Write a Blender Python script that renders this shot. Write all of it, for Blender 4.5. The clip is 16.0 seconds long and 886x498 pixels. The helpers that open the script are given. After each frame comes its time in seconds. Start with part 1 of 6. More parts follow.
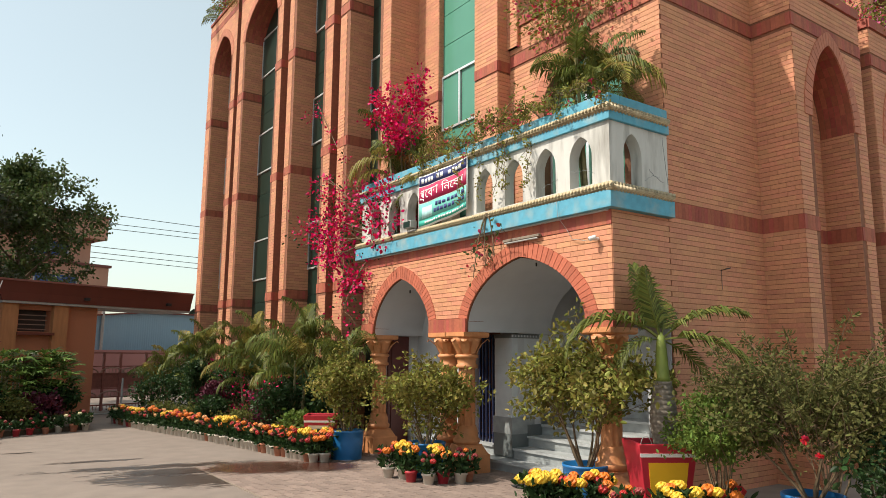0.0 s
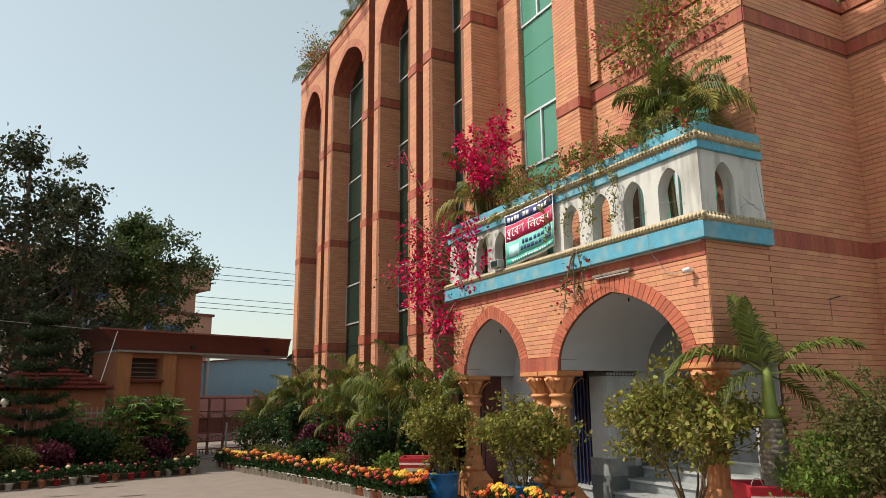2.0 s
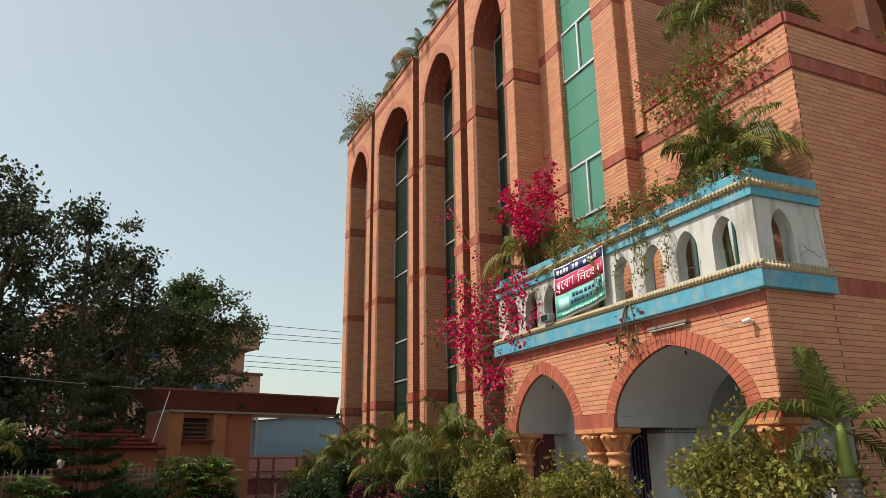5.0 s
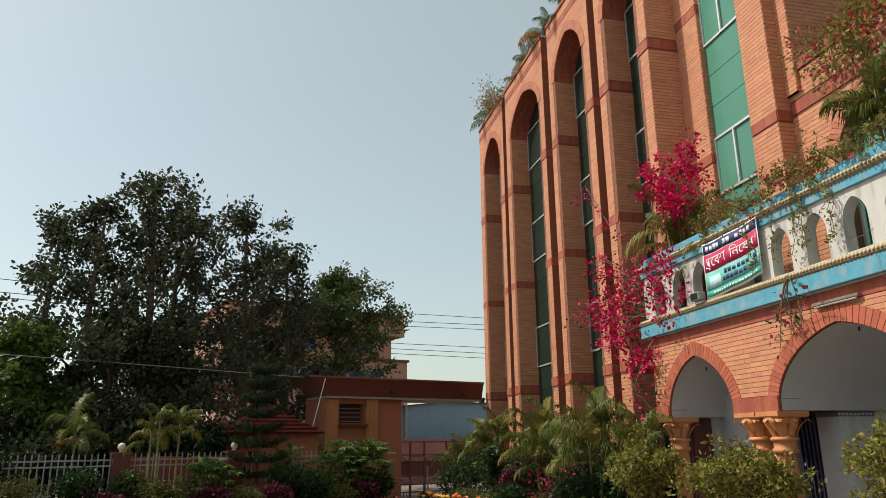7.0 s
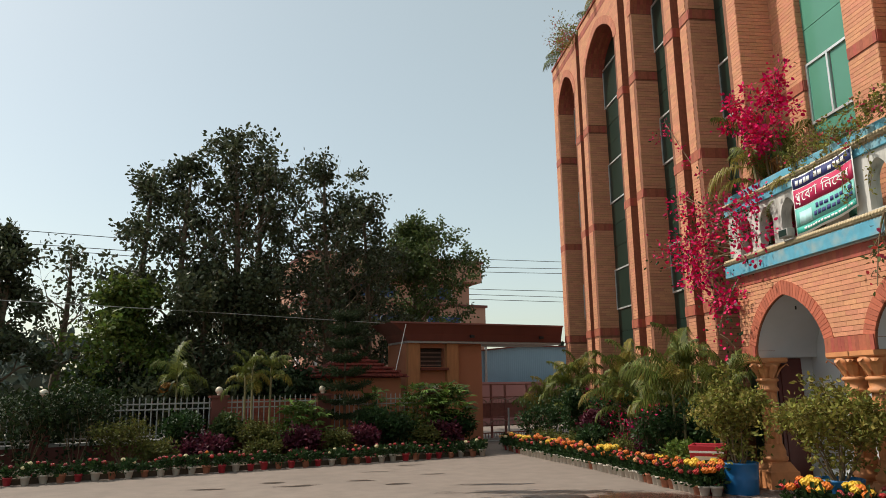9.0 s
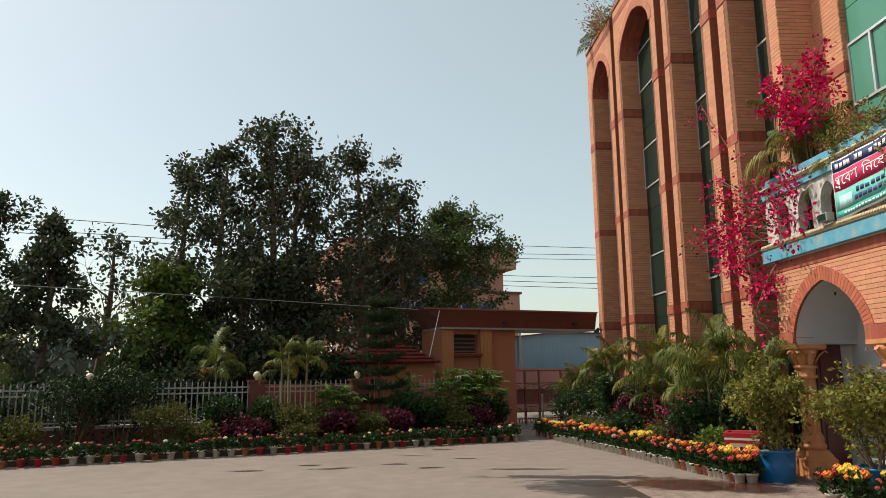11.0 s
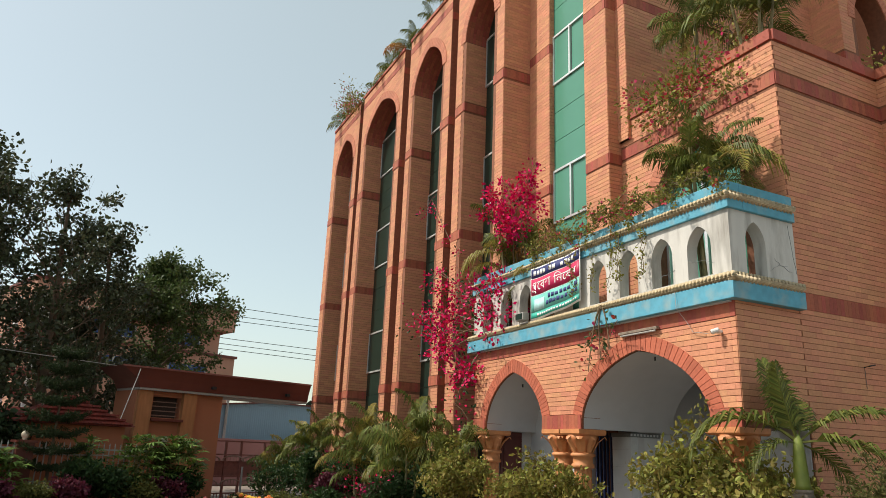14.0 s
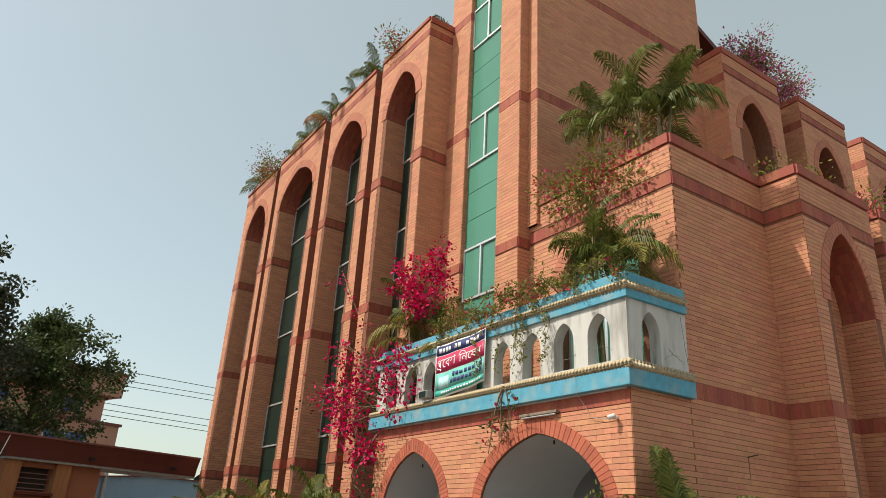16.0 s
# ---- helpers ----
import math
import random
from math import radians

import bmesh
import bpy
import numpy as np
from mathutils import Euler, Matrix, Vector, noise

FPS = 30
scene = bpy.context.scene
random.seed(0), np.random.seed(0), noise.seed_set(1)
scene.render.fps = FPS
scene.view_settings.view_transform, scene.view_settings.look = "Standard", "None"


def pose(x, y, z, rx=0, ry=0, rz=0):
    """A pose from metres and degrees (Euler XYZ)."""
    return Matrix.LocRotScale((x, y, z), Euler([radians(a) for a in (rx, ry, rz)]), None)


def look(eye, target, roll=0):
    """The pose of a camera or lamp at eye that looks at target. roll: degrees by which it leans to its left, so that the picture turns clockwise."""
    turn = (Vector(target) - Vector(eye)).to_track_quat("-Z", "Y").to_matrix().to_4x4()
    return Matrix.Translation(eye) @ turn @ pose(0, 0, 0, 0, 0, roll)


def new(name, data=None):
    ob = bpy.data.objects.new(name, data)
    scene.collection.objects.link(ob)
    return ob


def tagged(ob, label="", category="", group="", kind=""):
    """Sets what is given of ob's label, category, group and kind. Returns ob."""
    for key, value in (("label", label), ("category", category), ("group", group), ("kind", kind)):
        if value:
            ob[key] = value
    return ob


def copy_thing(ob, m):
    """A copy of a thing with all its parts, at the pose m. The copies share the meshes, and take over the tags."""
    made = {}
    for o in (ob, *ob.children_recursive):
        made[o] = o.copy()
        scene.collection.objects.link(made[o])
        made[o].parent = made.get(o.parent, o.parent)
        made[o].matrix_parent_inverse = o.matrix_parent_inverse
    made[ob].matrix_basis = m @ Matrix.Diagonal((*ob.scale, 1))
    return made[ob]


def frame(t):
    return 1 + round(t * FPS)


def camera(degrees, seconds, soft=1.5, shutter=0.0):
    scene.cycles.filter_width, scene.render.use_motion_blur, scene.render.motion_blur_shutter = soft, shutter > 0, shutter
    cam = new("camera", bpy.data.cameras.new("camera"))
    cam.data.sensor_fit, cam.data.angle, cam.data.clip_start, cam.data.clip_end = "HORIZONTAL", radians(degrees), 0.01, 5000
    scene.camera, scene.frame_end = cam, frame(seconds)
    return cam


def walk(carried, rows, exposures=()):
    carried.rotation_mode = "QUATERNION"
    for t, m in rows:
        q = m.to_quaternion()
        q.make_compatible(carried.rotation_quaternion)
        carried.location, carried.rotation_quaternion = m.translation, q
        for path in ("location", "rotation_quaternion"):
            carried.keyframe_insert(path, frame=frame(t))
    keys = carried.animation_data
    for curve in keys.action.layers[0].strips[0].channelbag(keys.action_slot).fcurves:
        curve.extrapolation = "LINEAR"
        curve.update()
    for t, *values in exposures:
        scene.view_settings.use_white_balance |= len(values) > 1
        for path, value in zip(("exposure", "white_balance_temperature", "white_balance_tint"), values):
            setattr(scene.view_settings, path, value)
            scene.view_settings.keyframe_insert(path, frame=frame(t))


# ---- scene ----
cam = camera(64.54, 16.0, soft=0.55)
# seconds, yaw to the left of +y, pitch up, roll, and the sway of the hand in metres
EYE = (0.0, 0.0, 1.6)
PATH = [
    (0, -35.30, 8.53, 0.43, 0.034, -0.046, 0.053),
    (0.5, -31.96, 9.47, 0.21, 0.039, -0.042, 0.052),
    (1, -28.44, 10.44, -0.34, 0.028, -0.055, 0.037),
    (1.5, -27.08, 11.21, -0.37, 0.044, -0.063, 0.045),
    (2, -27.99, 11.81, -0.47, 0.025, -0.075, 0.039),
    (2.5, -28.50, 12.51, -0.53, 0.035, -0.076, 0.039),
    (3, -28.70, 13.16, -0.45, 0.042, -0.075, 0.037),
    (3.2, -28.66, 13.56, -0.52, 0.053, -0.067, 0.035),
    (3.7, -28.52, 14.40, -0.47, 0.036, -0.052, 0.036),
    (4.2, -27.64, 15.38, -0.61, 0.018, -0.037, 0.036),
    (4.8, -25.36, 16.31, -0.73, -0.003, -0.018, 0.036),
    (5.3, -22.46, 16.54, -0.72, -0.021, -0.003, 0.037),
    (5.5, -21.06, 16.75, -0.82, -0.028, -0.008, 0.032),
    (6, -17.57, 16.34, -0.61, -0.032, 0.002, 0.035),
    (6.5, -14.69, 16.26, -0.33, -0.040, 0.013, 0.035),
    (7, -12.78, 15.29, -0.56, -0.030, 0.020, 0.045),
    (7.5, -11.18, 14.39, -0.85, -0.028, 0.026, 0.048),
    (8, -9.37, 13.62, -1.10, -0.028, 0.032, 0.041),
    (8.5, -7.85, 12.32, -0.95, -0.028, 0.018, 0.037),
    (9, -6.40, 10.99, -0.88, -0.033, 0.010, 0.024),
    (9.2, -5.56, 10.72, -0.73, -0.033, 0.002, 0.021),
    (9.7, -3.81, 9.92, -0.68, -0.023, -0.011, 0.017),
    (10.2, -2.54, 9.67, -0.67, -0.012, -0.023, 0.014),
    (10.7, -2.57, 9.80, -0.63, -0.002, -0.035, 0.011),
    (11.3, -5.43, 10.33, -0.50, 0.010, -0.050, 0.007),
    (11.5, -6.78, 10.71, -0.33, 0.024, -0.044, 0.003),
    (12, -11.06, 10.97, 0.01, 0.041, -0.026, 0.014),
    (12.5, -14.67, 12.16, 0.55, 0.058, -0.021, 0.018),
    (13, -19.02, 13.29, 1.23, 0.065, -0.051, 0.016),
    (13.5, -21.99, 14.47, 1.65, 0.045, -0.069, 0.016),
    (14, -25.77, 15.98, 2.37, 0.027, -0.066, 0.017),
    (14.5, -28.33, 17.12, 2.33, 0.018, -0.077, 0.023),
    (15, -29.99, 18.42, 2.39, 0.020, -0.088, 0.031),
    (15.5, -31.89, 20.00, 2.65, 0.024, -0.092, 0.043),
    (16, -33.09, 22.28, 3.28, 0.039, -0.101, 0.044),
]


def facing(yaw, pitch, roll, sway):
    a, b = radians(yaw), radians(pitch)
    ahead = Vector((-math.sin(a) * math.cos(b), math.cos(a) * math.cos(b), math.sin(b)))
    eye = Vector(EYE) + Vector(sway)
    return look(eye, eye + ahead * 10, roll)


# seconds, stops, white balance
EXPOSURES = [(0.0, 0.22, 6900, 10), (0.7, 0.10, 6900, 10), (3.0, -0.05, 6900, 10), (5.5, -0.2, 6900, 10), (8.0, -0.23, 6900, 10), (9.0, -0.18, 6900, 10),
             (11.5, -0.1, 6900, 10), (12.5, 0.03, 6900, 10), (14.0, 0.0, 6900, 10), (16.0, -0.10, 6900, 10)]
walk(cam, [(t, facing(a, b, c, sway)) for t, a, b, c, *sway in PATH], EXPOSURES)

# ---- light ----
SUN_AWAY = Vector((2.5, -1.0, -3.2)).normalized()  # the way that sunlight travels
sun = new("sun", bpy.data.lights.new("sun", "SUN"))
sun.data.energy, sun.data.angle, sun.data.color = 4.4, radians(1.2), (1.0, 0.95, 0.87)
sun.matrix_world = look((-20, 8, 26), Vector((-20, 8, 26)) + SUN_AWAY)
world = bpy.data.worlds.new("sky")
scene.world = world
world.use_nodes = True
wn, wl = world.node_tree.nodes, world.node_tree.links
sky = wn.new("ShaderNodeTexSky")
sky.sky_type, sky.sun_disc = "NISHITA", False
sky.sun_elevation = math.asin(-SUN_AWAY.z)
sky.sun_rotation = math.atan2(-SUN_AWAY.x, -SUN_AWAY.y)
sky.air_density, sky.dust_density, sky.ozone_density = 1.0, 1.9, 1.0
haze = wn.new("ShaderNodeMixRGB")
haze.inputs[0].default_value = 0.30
haze.inputs[2].default_value = (5.8, 6.6, 5.2, 1)
wl.new(sky.outputs[0], haze.inputs[1])
wl.new(haze.outputs[0], wn["Background"].inputs[0])
wn["Background"].inputs[1].default_value = 0.176
scene.view_settings.exposure = 0.0


# ---- materials ----
def material(name, color, rough=0.7, metal=0.0, vary=0.0, grain=0.0, scale=8.0, stain=0.0, stain_scale=1.2, stain_color=None,
             bump=0.0, bump_scale=60.0, translucent=0.0, per="island", hue=0.0, streak=False):
    """A principled surface with noise at two scales, piece-to-piece variation and fine relief."""
    m = bpy.data.materials.new(name)
    m.use_nodes = True
    n, l = m.node_tree.nodes, m.node_tree.links
    b = n["Principled BSDF"]
    b.inputs["Roughness"].default_value, b.inputs["Metallic"].default_value = rough, metal
    co = n.new("ShaderNodeNewGeometry").outputs["Position"] if per == "island" else n.new("ShaderNodeTexCoord").outputs["Object"]
    rgb = n.new("ShaderNodeRGB")
    rgb.outputs[0].default_value = (*color, 1)
    out = rgb.outputs[0]

    def noise_at(sc, detail=4.0):
        t = n.new("ShaderNodeTexNoise")
        t.inputs["Scale"].default_value, t.inputs["Detail"].default_value = sc, detail
        if streak:
            mp = n.new("ShaderNodeMapping")
            mp.inputs["Scale"].default_value = (1, 1, 0.18)
            l.new(co, mp.inputs[0])
            l.new(mp.outputs[0], t.inputs[0])
        else:
            l.new(co, t.inputs[0])
        return t.outputs[0]

    def ramp(src, lo, hi, a, c):
        r = n.new("ShaderNodeMapRange")
        r.inputs[1].default_value, r.inputs[2].default_value, r.inputs[3].default_value, r.inputs[4].default_value = lo, hi, a, c
        l.new(src, r.inputs[0])
        return r.outputs[0]

    if vary or hue:
        if per == "object":
            rnd = n.new("ShaderNodeObjectInfo").outputs["Random"]
        else:
            rnd = n.new("ShaderNodeNewGeometry").outputs["Random Per Island"]
        hsv = n.new("ShaderNodeHueSaturation")
        l.new(out, hsv.inputs["Color"])
        l.new(ramp(rnd, 0, 1, 1 - vary, 1 + vary), hsv.inputs["Value"])
        if hue:
            mul = n.new("ShaderNodeMath")
            mul.operation = "FRACT"
            m2 = n.new("ShaderNodeMath")
            m2.operation = "MULTIPLY"
            m2.inputs[1].default_value = 7.31
            l.new(rnd, m2.inputs[0])
            l.new(m2.outputs[0], mul.inputs[0])
            l.new(ramp(mul.outputs[0], 0, 1, 0.5 - hue, 0.5 + hue), hsv.inputs["Hue"])
        out = hsv.outputs[0]
    if grain:
        hsv = n.new("ShaderNodeHueSaturation")
        l.new(out, hsv.inputs["Color"])
        l.new(ramp(noise_at(scale), 0.25, 0.75, 1 - grain, 1 + grain), hsv.inputs["Value"])
        out = hsv.outputs[0]
    if stain:
        mix = n.new("ShaderNodeMixRGB")
        mix.inputs[2].default_value = (*(stain_color or [c * 0.4 for c in color]), 1)
        l.new(out, mix.inputs[1])
        l.new(ramp(noise_at(stain_scale, 8.0), 0.48, 0.72, 0, stain), mix.inputs[0])
        out = mix.outputs[0]
    l.new(out, b.inputs["Base Color"])
    if bump:
        bp = n.new("ShaderNodeBump")
        bp.inputs["Strength"].default_value, bp.inputs["Distance"].default_value = bump, 0.01
        l.new(noise_at(bump_scale), bp.inputs["Height"])
        l.new(bp.outputs[0], b.inputs["Normal"])
    if translucent:
        b.inputs["Specular IOR Level"].default_value = 0.22
        tr = n.new("ShaderNodeBsdfTranslucent")
        mx = n.new("ShaderNodeMixShader")
        mx.inputs[0].default_value = translucent
        l.new(out, tr.inputs[0])
        l.new(b.outputs[0], mx.inputs[1])
        l.new(tr.outputs[0], mx.inputs[2])
        l.new(mx.outputs[0], n["Material Output"].inputs[0])
    return m


M = {}
M["brick"] = material("orange_brick", (0.555, 0.243, 0.134), 0.78, vary=0.10, grain=0.10, scale=30, stain=0.25, stain_scale=0.7, stain_color=(0.30, 0.12, 0.06), bump=0.25, hue=0.008)
M["brick_piece"] = material("orange_brick_piece", (0.555, 0.243, 0.134), 0.78, vary=0.10, grain=0.10, scale=30, stain=0.25, stain_scale=0.7, stain_color=(0.30, 0.12, 0.06), bump=0.25, hue=0.008, per="object")
M["mortar"] = material("dark_mortar", (0.22, 0.088, 0.048), 0.9, grain=0.2, scale=14, bump=0.2)
M["red"] = material("red_brick", (0.33, 0.082, 0.048), 0.75, vary=0.16, grain=0.14, scale=20, bump=0.2, hue=0.01)
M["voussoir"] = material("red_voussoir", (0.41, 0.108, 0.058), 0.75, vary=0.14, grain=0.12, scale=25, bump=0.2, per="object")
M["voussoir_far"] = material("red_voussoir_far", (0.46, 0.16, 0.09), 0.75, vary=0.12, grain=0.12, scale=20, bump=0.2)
M["blue"] = material("sky_blue_paint", (0.085, 0.33, 0.45), 0.65, grain=0.14, scale=11, stain=0.75, stain_scale=4.2, stain_color=(0.30, 0.36, 0.34), bump=0.1)
M["white"] = material("weathered_white_paint", (0.55, 0.54, 0.505), 0.75, grain=0.07, scale=7, stain=0.9, stain_scale=6.5, stain_color=(0.20, 0.185, 0.16), bump=0.3, streak=True)
M["rope"] = material("cream_rope_moulding", (0.50, 0.40, 0.25), 0.6, vary=0.1, grain=0.12, scale=25)
M["plaster"] = material("white_plaster", (0.47, 0.48, 0.49), 0.8, grain=0.05, scale=4, stain=0.2, stain_scale=1.0, stain_color=(0.36, 0.36, 0.36))
M["tile_white"] = material("white_marble_tile", (0.58, 0.61, 0.62), 0.25, vary=0.05, grain=0.06, scale=5, stain=0.25, stain_scale=4, stain_color=(0.32, 0.34, 0.36), per="object")
M["tile_grey"] = material("grey_stone_tile", (0.16, 0.18, 0.18), 0.3, vary=0.2, grain=0.1, scale=8, per="object")
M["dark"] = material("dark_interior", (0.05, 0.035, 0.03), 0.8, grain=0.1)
M["terracotta"] = material("painted_terracotta", (0.58, 0.24, 0.095), 0.6, grain=0.12, scale=12, stain=0.3, stain_scale=5, stain_color=(0.28, 0.10, 0.045), bump=0.15, per="object")
M["alu"] = material("aluminium", (0.72, 0.74, 0.74), 0.35, metal=0.6, grain=0.04)
M["concrete"] = material("worn_concrete", (0.218, 0.175, 0.147), 0.85, grain=0.13, scale=3, stain=0.35, stain_scale=0.5, stain_color=(0.135, 0.108, 0.09), bump=0.3, bump_scale=25)
M["paver"] = material("brick_paver", (0.235, 0.172, 0.142), 0.85, vary=0.16, grain=0.12, scale=10, stain=0.3, stain_scale=1.0, stain_color=(0.30, 0.22, 0.18), bump=0.25)
M["paver_joint"] = material("sandy_joint", (0.24, 0.19, 0.15), 0.95, grain=0.15, scale=20)
M["maroon"] = material("maroon_paint", (0.14, 0.031, 0.020), 0.6, grain=0.12, scale=3, stain=0.25, stain_scale=1.5, stain_color=(0.07, 0.02, 0.014), streak=True)
M["soil"] = material("garden_soil", (0.10, 0.07, 0.045), 0.95, grain=0.3, scale=9, bump=0.6, bump_scale=30)


def glass(name, color, rough=0.08):
    m = bpy.data.materials.new(name)
    m.use_nodes = True
    n, l = m.node_tree.nodes, m.node_tree.links
    b = n["Principled BSDF"]
    t = n.new("ShaderNodeTexNoise")
    t.inputs["Scale"].default_value = 1.3
    mix = n.new("ShaderNodeMixRGB")
    mix.inputs[1].default_value = (*color, 1)
    mix.inputs[2].default_value = (*[c * 0.75 for c in color], 1)
    l.new(n.new("ShaderNodeNewGeometry").outputs["Position"], t.inputs[0])
    l.new(t.outputs[0], mix.inputs[0])
    l.new(mix.outputs[0], b.inputs["Base Color"])
    b.inputs["Roughness"].default_value = rough
    b.inputs["IOR"].default_value = 1.35
    return m


M["glass"] = glass("green_tinted_glass", (0.10, 0.30, 0.215), 0.12)
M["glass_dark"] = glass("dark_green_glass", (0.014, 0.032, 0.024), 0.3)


# ---- building blocks ----
class Geo:
    """Vertices and faces, laid through a frame: along, outward, up."""

    def __init__(self, f=None, flip=False):
        self.v, self.f, self.fr, self.flip = [], [], f, flip

    def add(self, pts, faces):
        k = len(self.v)
        self.v += [self.fr(*p) for p in pts] if self.fr else [tuple(p) for p in pts]
        self.f += [tuple(k + i for i in (reversed(q) if self.flip else q)) for q in faces]
        return self

    def box(self, a0, a1, d0, d1, z0, z1, back=True):
        p = [(a0, d0, z0), (a1, d0, z0), (a1, d1, z0), (a0, d1, z0), (a0, d0, z1), (a1, d0, z1), (a1, d1, z1), (a0, d1, z1)]
        q = [(0, 3, 2, 1), (4, 5, 6, 7), (1, 2, 6, 5), (2, 3, 7, 6), (3, 0, 4, 7)]
        return self.add(p, q + ([(0, 1, 5, 4)] if back else []))

    def weld(self):
        """Joins vertices in one place and drops the faces between touching pieces."""
        seen, to = {}, []
        for p in self.v:
            to.append(seen.setdefault(tuple(round(c, 4) for c in p), len(seen)))
        faces = [tuple(dict.fromkeys(to[i] for i in q)) for q in self.f]
        count = {}
        for q in faces:
            count[frozenset(q)] = count.get(frozenset(q), 0) + 1
        self.v, self.f = list(seen), [q for q in faces if count[frozenset(q)] == 1 and len(q) > 2]
        return self

    def lathe(self, cx, cy, prof, n=16, square=False):
        """A turned (or square) body from (radius, height) pairs."""
        n = 4 if square else n
        off = math.pi / 4 if square else 0
        pts = [(cx + r * math.cos(off + math.tau * i / n), cy + r * math.sin(off + math.tau * i / n), z) for r, z in prof for i in range(n)]
        fs = [(j * n + i, j * n + (i + 1) % n, (j + 1) * n + (i + 1) % n, (j + 1) * n + i) for j in range(len(prof) - 1) for i in range(n)]
        fs += [tuple(range(n - 1, -1, -1)), tuple(range((len(prof) - 1) * n, len(prof) * n))]
        return self.add(pts, fs)

    def tube(self, path, radii, n=6):
        path = [Vector(p) for p in path]
        if isinstance(radii, (int, float)):
            radii = [radii] * len(path)
        pts, k = [], len(path)
        for i, p in enumerate(path):
            way = (path[min(i + 1, k - 1)] - path[max(i - 1, 0)]).normalized()
            a = way.orthogonal().normalized()
            b = way.cross(a)
            pts += [tuple(p + (a * math.cos(math.tau * j / n) + b * math.sin(math.tau * j / n)) * radii[i]) for j in range(n)]
        fs = [(i * n + j, i * n + (j + 1) % n, (i + 1) * n + (j + 1) % n, (i + 1) * n + j) for i in range(k - 1) for j in range(n)]
        fs += [tuple(range(n - 1, -1, -1)), tuple(range((k - 1) * n, k * n))]
        return self.add(pts, fs)


def part(name, geo, mat, parent=None, label="", smooth=False, kind="", bevel=0.0):
    """One mesh object, in world places, under a thing or a part."""
    me = bpy.data.meshes.new(name)
    me.from_pydata(geo.v, [], geo.f)
    me.materials.append(mat)
    if smooth:
        me.polygons.foreach_set("use_smooth", [True] * len(me.polygons))
    me.update()
    ob = new(name, me)
    if parent:
        ob.parent = parent
        off, base = Vector((0, 0, 0)), parent
        while base:
            off += base.location + base.matrix_parent_inverse.translation
            base = base.parent
        ob.matrix_parent_inverse = Matrix.Translation(-off)
    if bevel:
        md = ob.modifiers.new("bevel", "BEVEL")
        md.width, md.segments, md.limit_method = bevel, 2, "ANGLE"
    return tagged(ob, label, kind=kind)


def thing(name, at=(0, 0, 0), label="", category="", group="", kind=""):
    ob = new(name)
    ob.location = at
    return tagged(ob, label, category, group, kind)


def front(x):
    return lambda s, d, z: (x - d, s, z)


def side(y):
    return lambda s, d, z: (s, y - d, z)


class Arch:
    """An opening from s0 to s1 and from its foot up to a pointed head."""

    def __init__(self, s0, s1, foot, spring, apex):
        self.s0, self.s1, self.foot, self.spring, self.apex = s0, s1, foot, spring, apex
        self.c, self.w = (s0 + s1) / 2, (s1 - s0) / 2

    def top(self, s):
        u = min(abs(s - self.c) / self.w, 1.0)
        rise = self.apex - self.spring
        return self.spring + rise * (0.80 * (1 - u**2.0) ** 0.5 + 0.20 * (1 - u))

    def span(self, z):
        """The half width of the opening at a height."""
        if z <= self.spring:
            return self.w
        if z >= self.apex:
            return 0.0
        lo, hi = 0.0, self.w
        for _ in range(20):
            mid = (lo + hi) / 2
            lo, hi = (mid, hi) if self.top(self.c + mid) > z else (lo, mid)
        return lo

    def wider(self, g):
        return Arch(self.s0 - g, self.s1 + g, self.foot, self.spring, self.apex + g * 1.05)

    def rim(self, n):
        """Points along the head from its first to its last spring."""
        out = []
        for i in range(n + 1):
            a = math.pi * (1 - i / n)
            s = self.c + self.w * math.cos(a)
            out.append((s, self.top(s)))
        return out


def wall(geo, s0, s1, z0, z1, d0, d1, holes=()):
    """A wall with thickness and openings that go through it."""
    cuts = {s0, s1}
    for h in holes:
        cuts |= {h.c + h.w * math.cos(math.pi * i / 20) for i in range(21)} | {h.s0, h.s1}
    cuts = sorted(c for c in cuts if s0 <= c <= s1)
    for a, b in zip(cuts, cuts[1:]):
        if b - a < 1e-5:
            continue
        hole = next((h for h in holes if h.s0 - 1e-6 <= a and b <= h.s1 + 1e-6), None)
        if hole is None:
            spans = [(z0, z0, z1, z1)]
        else:
            spans = [(hole.top(a), hole.top(b), z1, z1)] + ([(z0, z0, hole.foot, hole.foot)] if hole.foot > z0 + 1e-4 else [])
        for la, lb, ha, hb in spans:
            p = [(a, d0, la), (b, d0, lb), (b, d1, lb), (a, d1, la), (a, d0, ha), (b, d0, hb), (b, d1, hb), (a, d1, ha)]
            geo.add(p, [(0, 3, 2, 1), (4, 5, 6, 7), (1, 2, 6, 5), (2, 3, 7, 6), (3, 0, 4, 7), (0, 1, 5, 4)])
    return geo.weld()


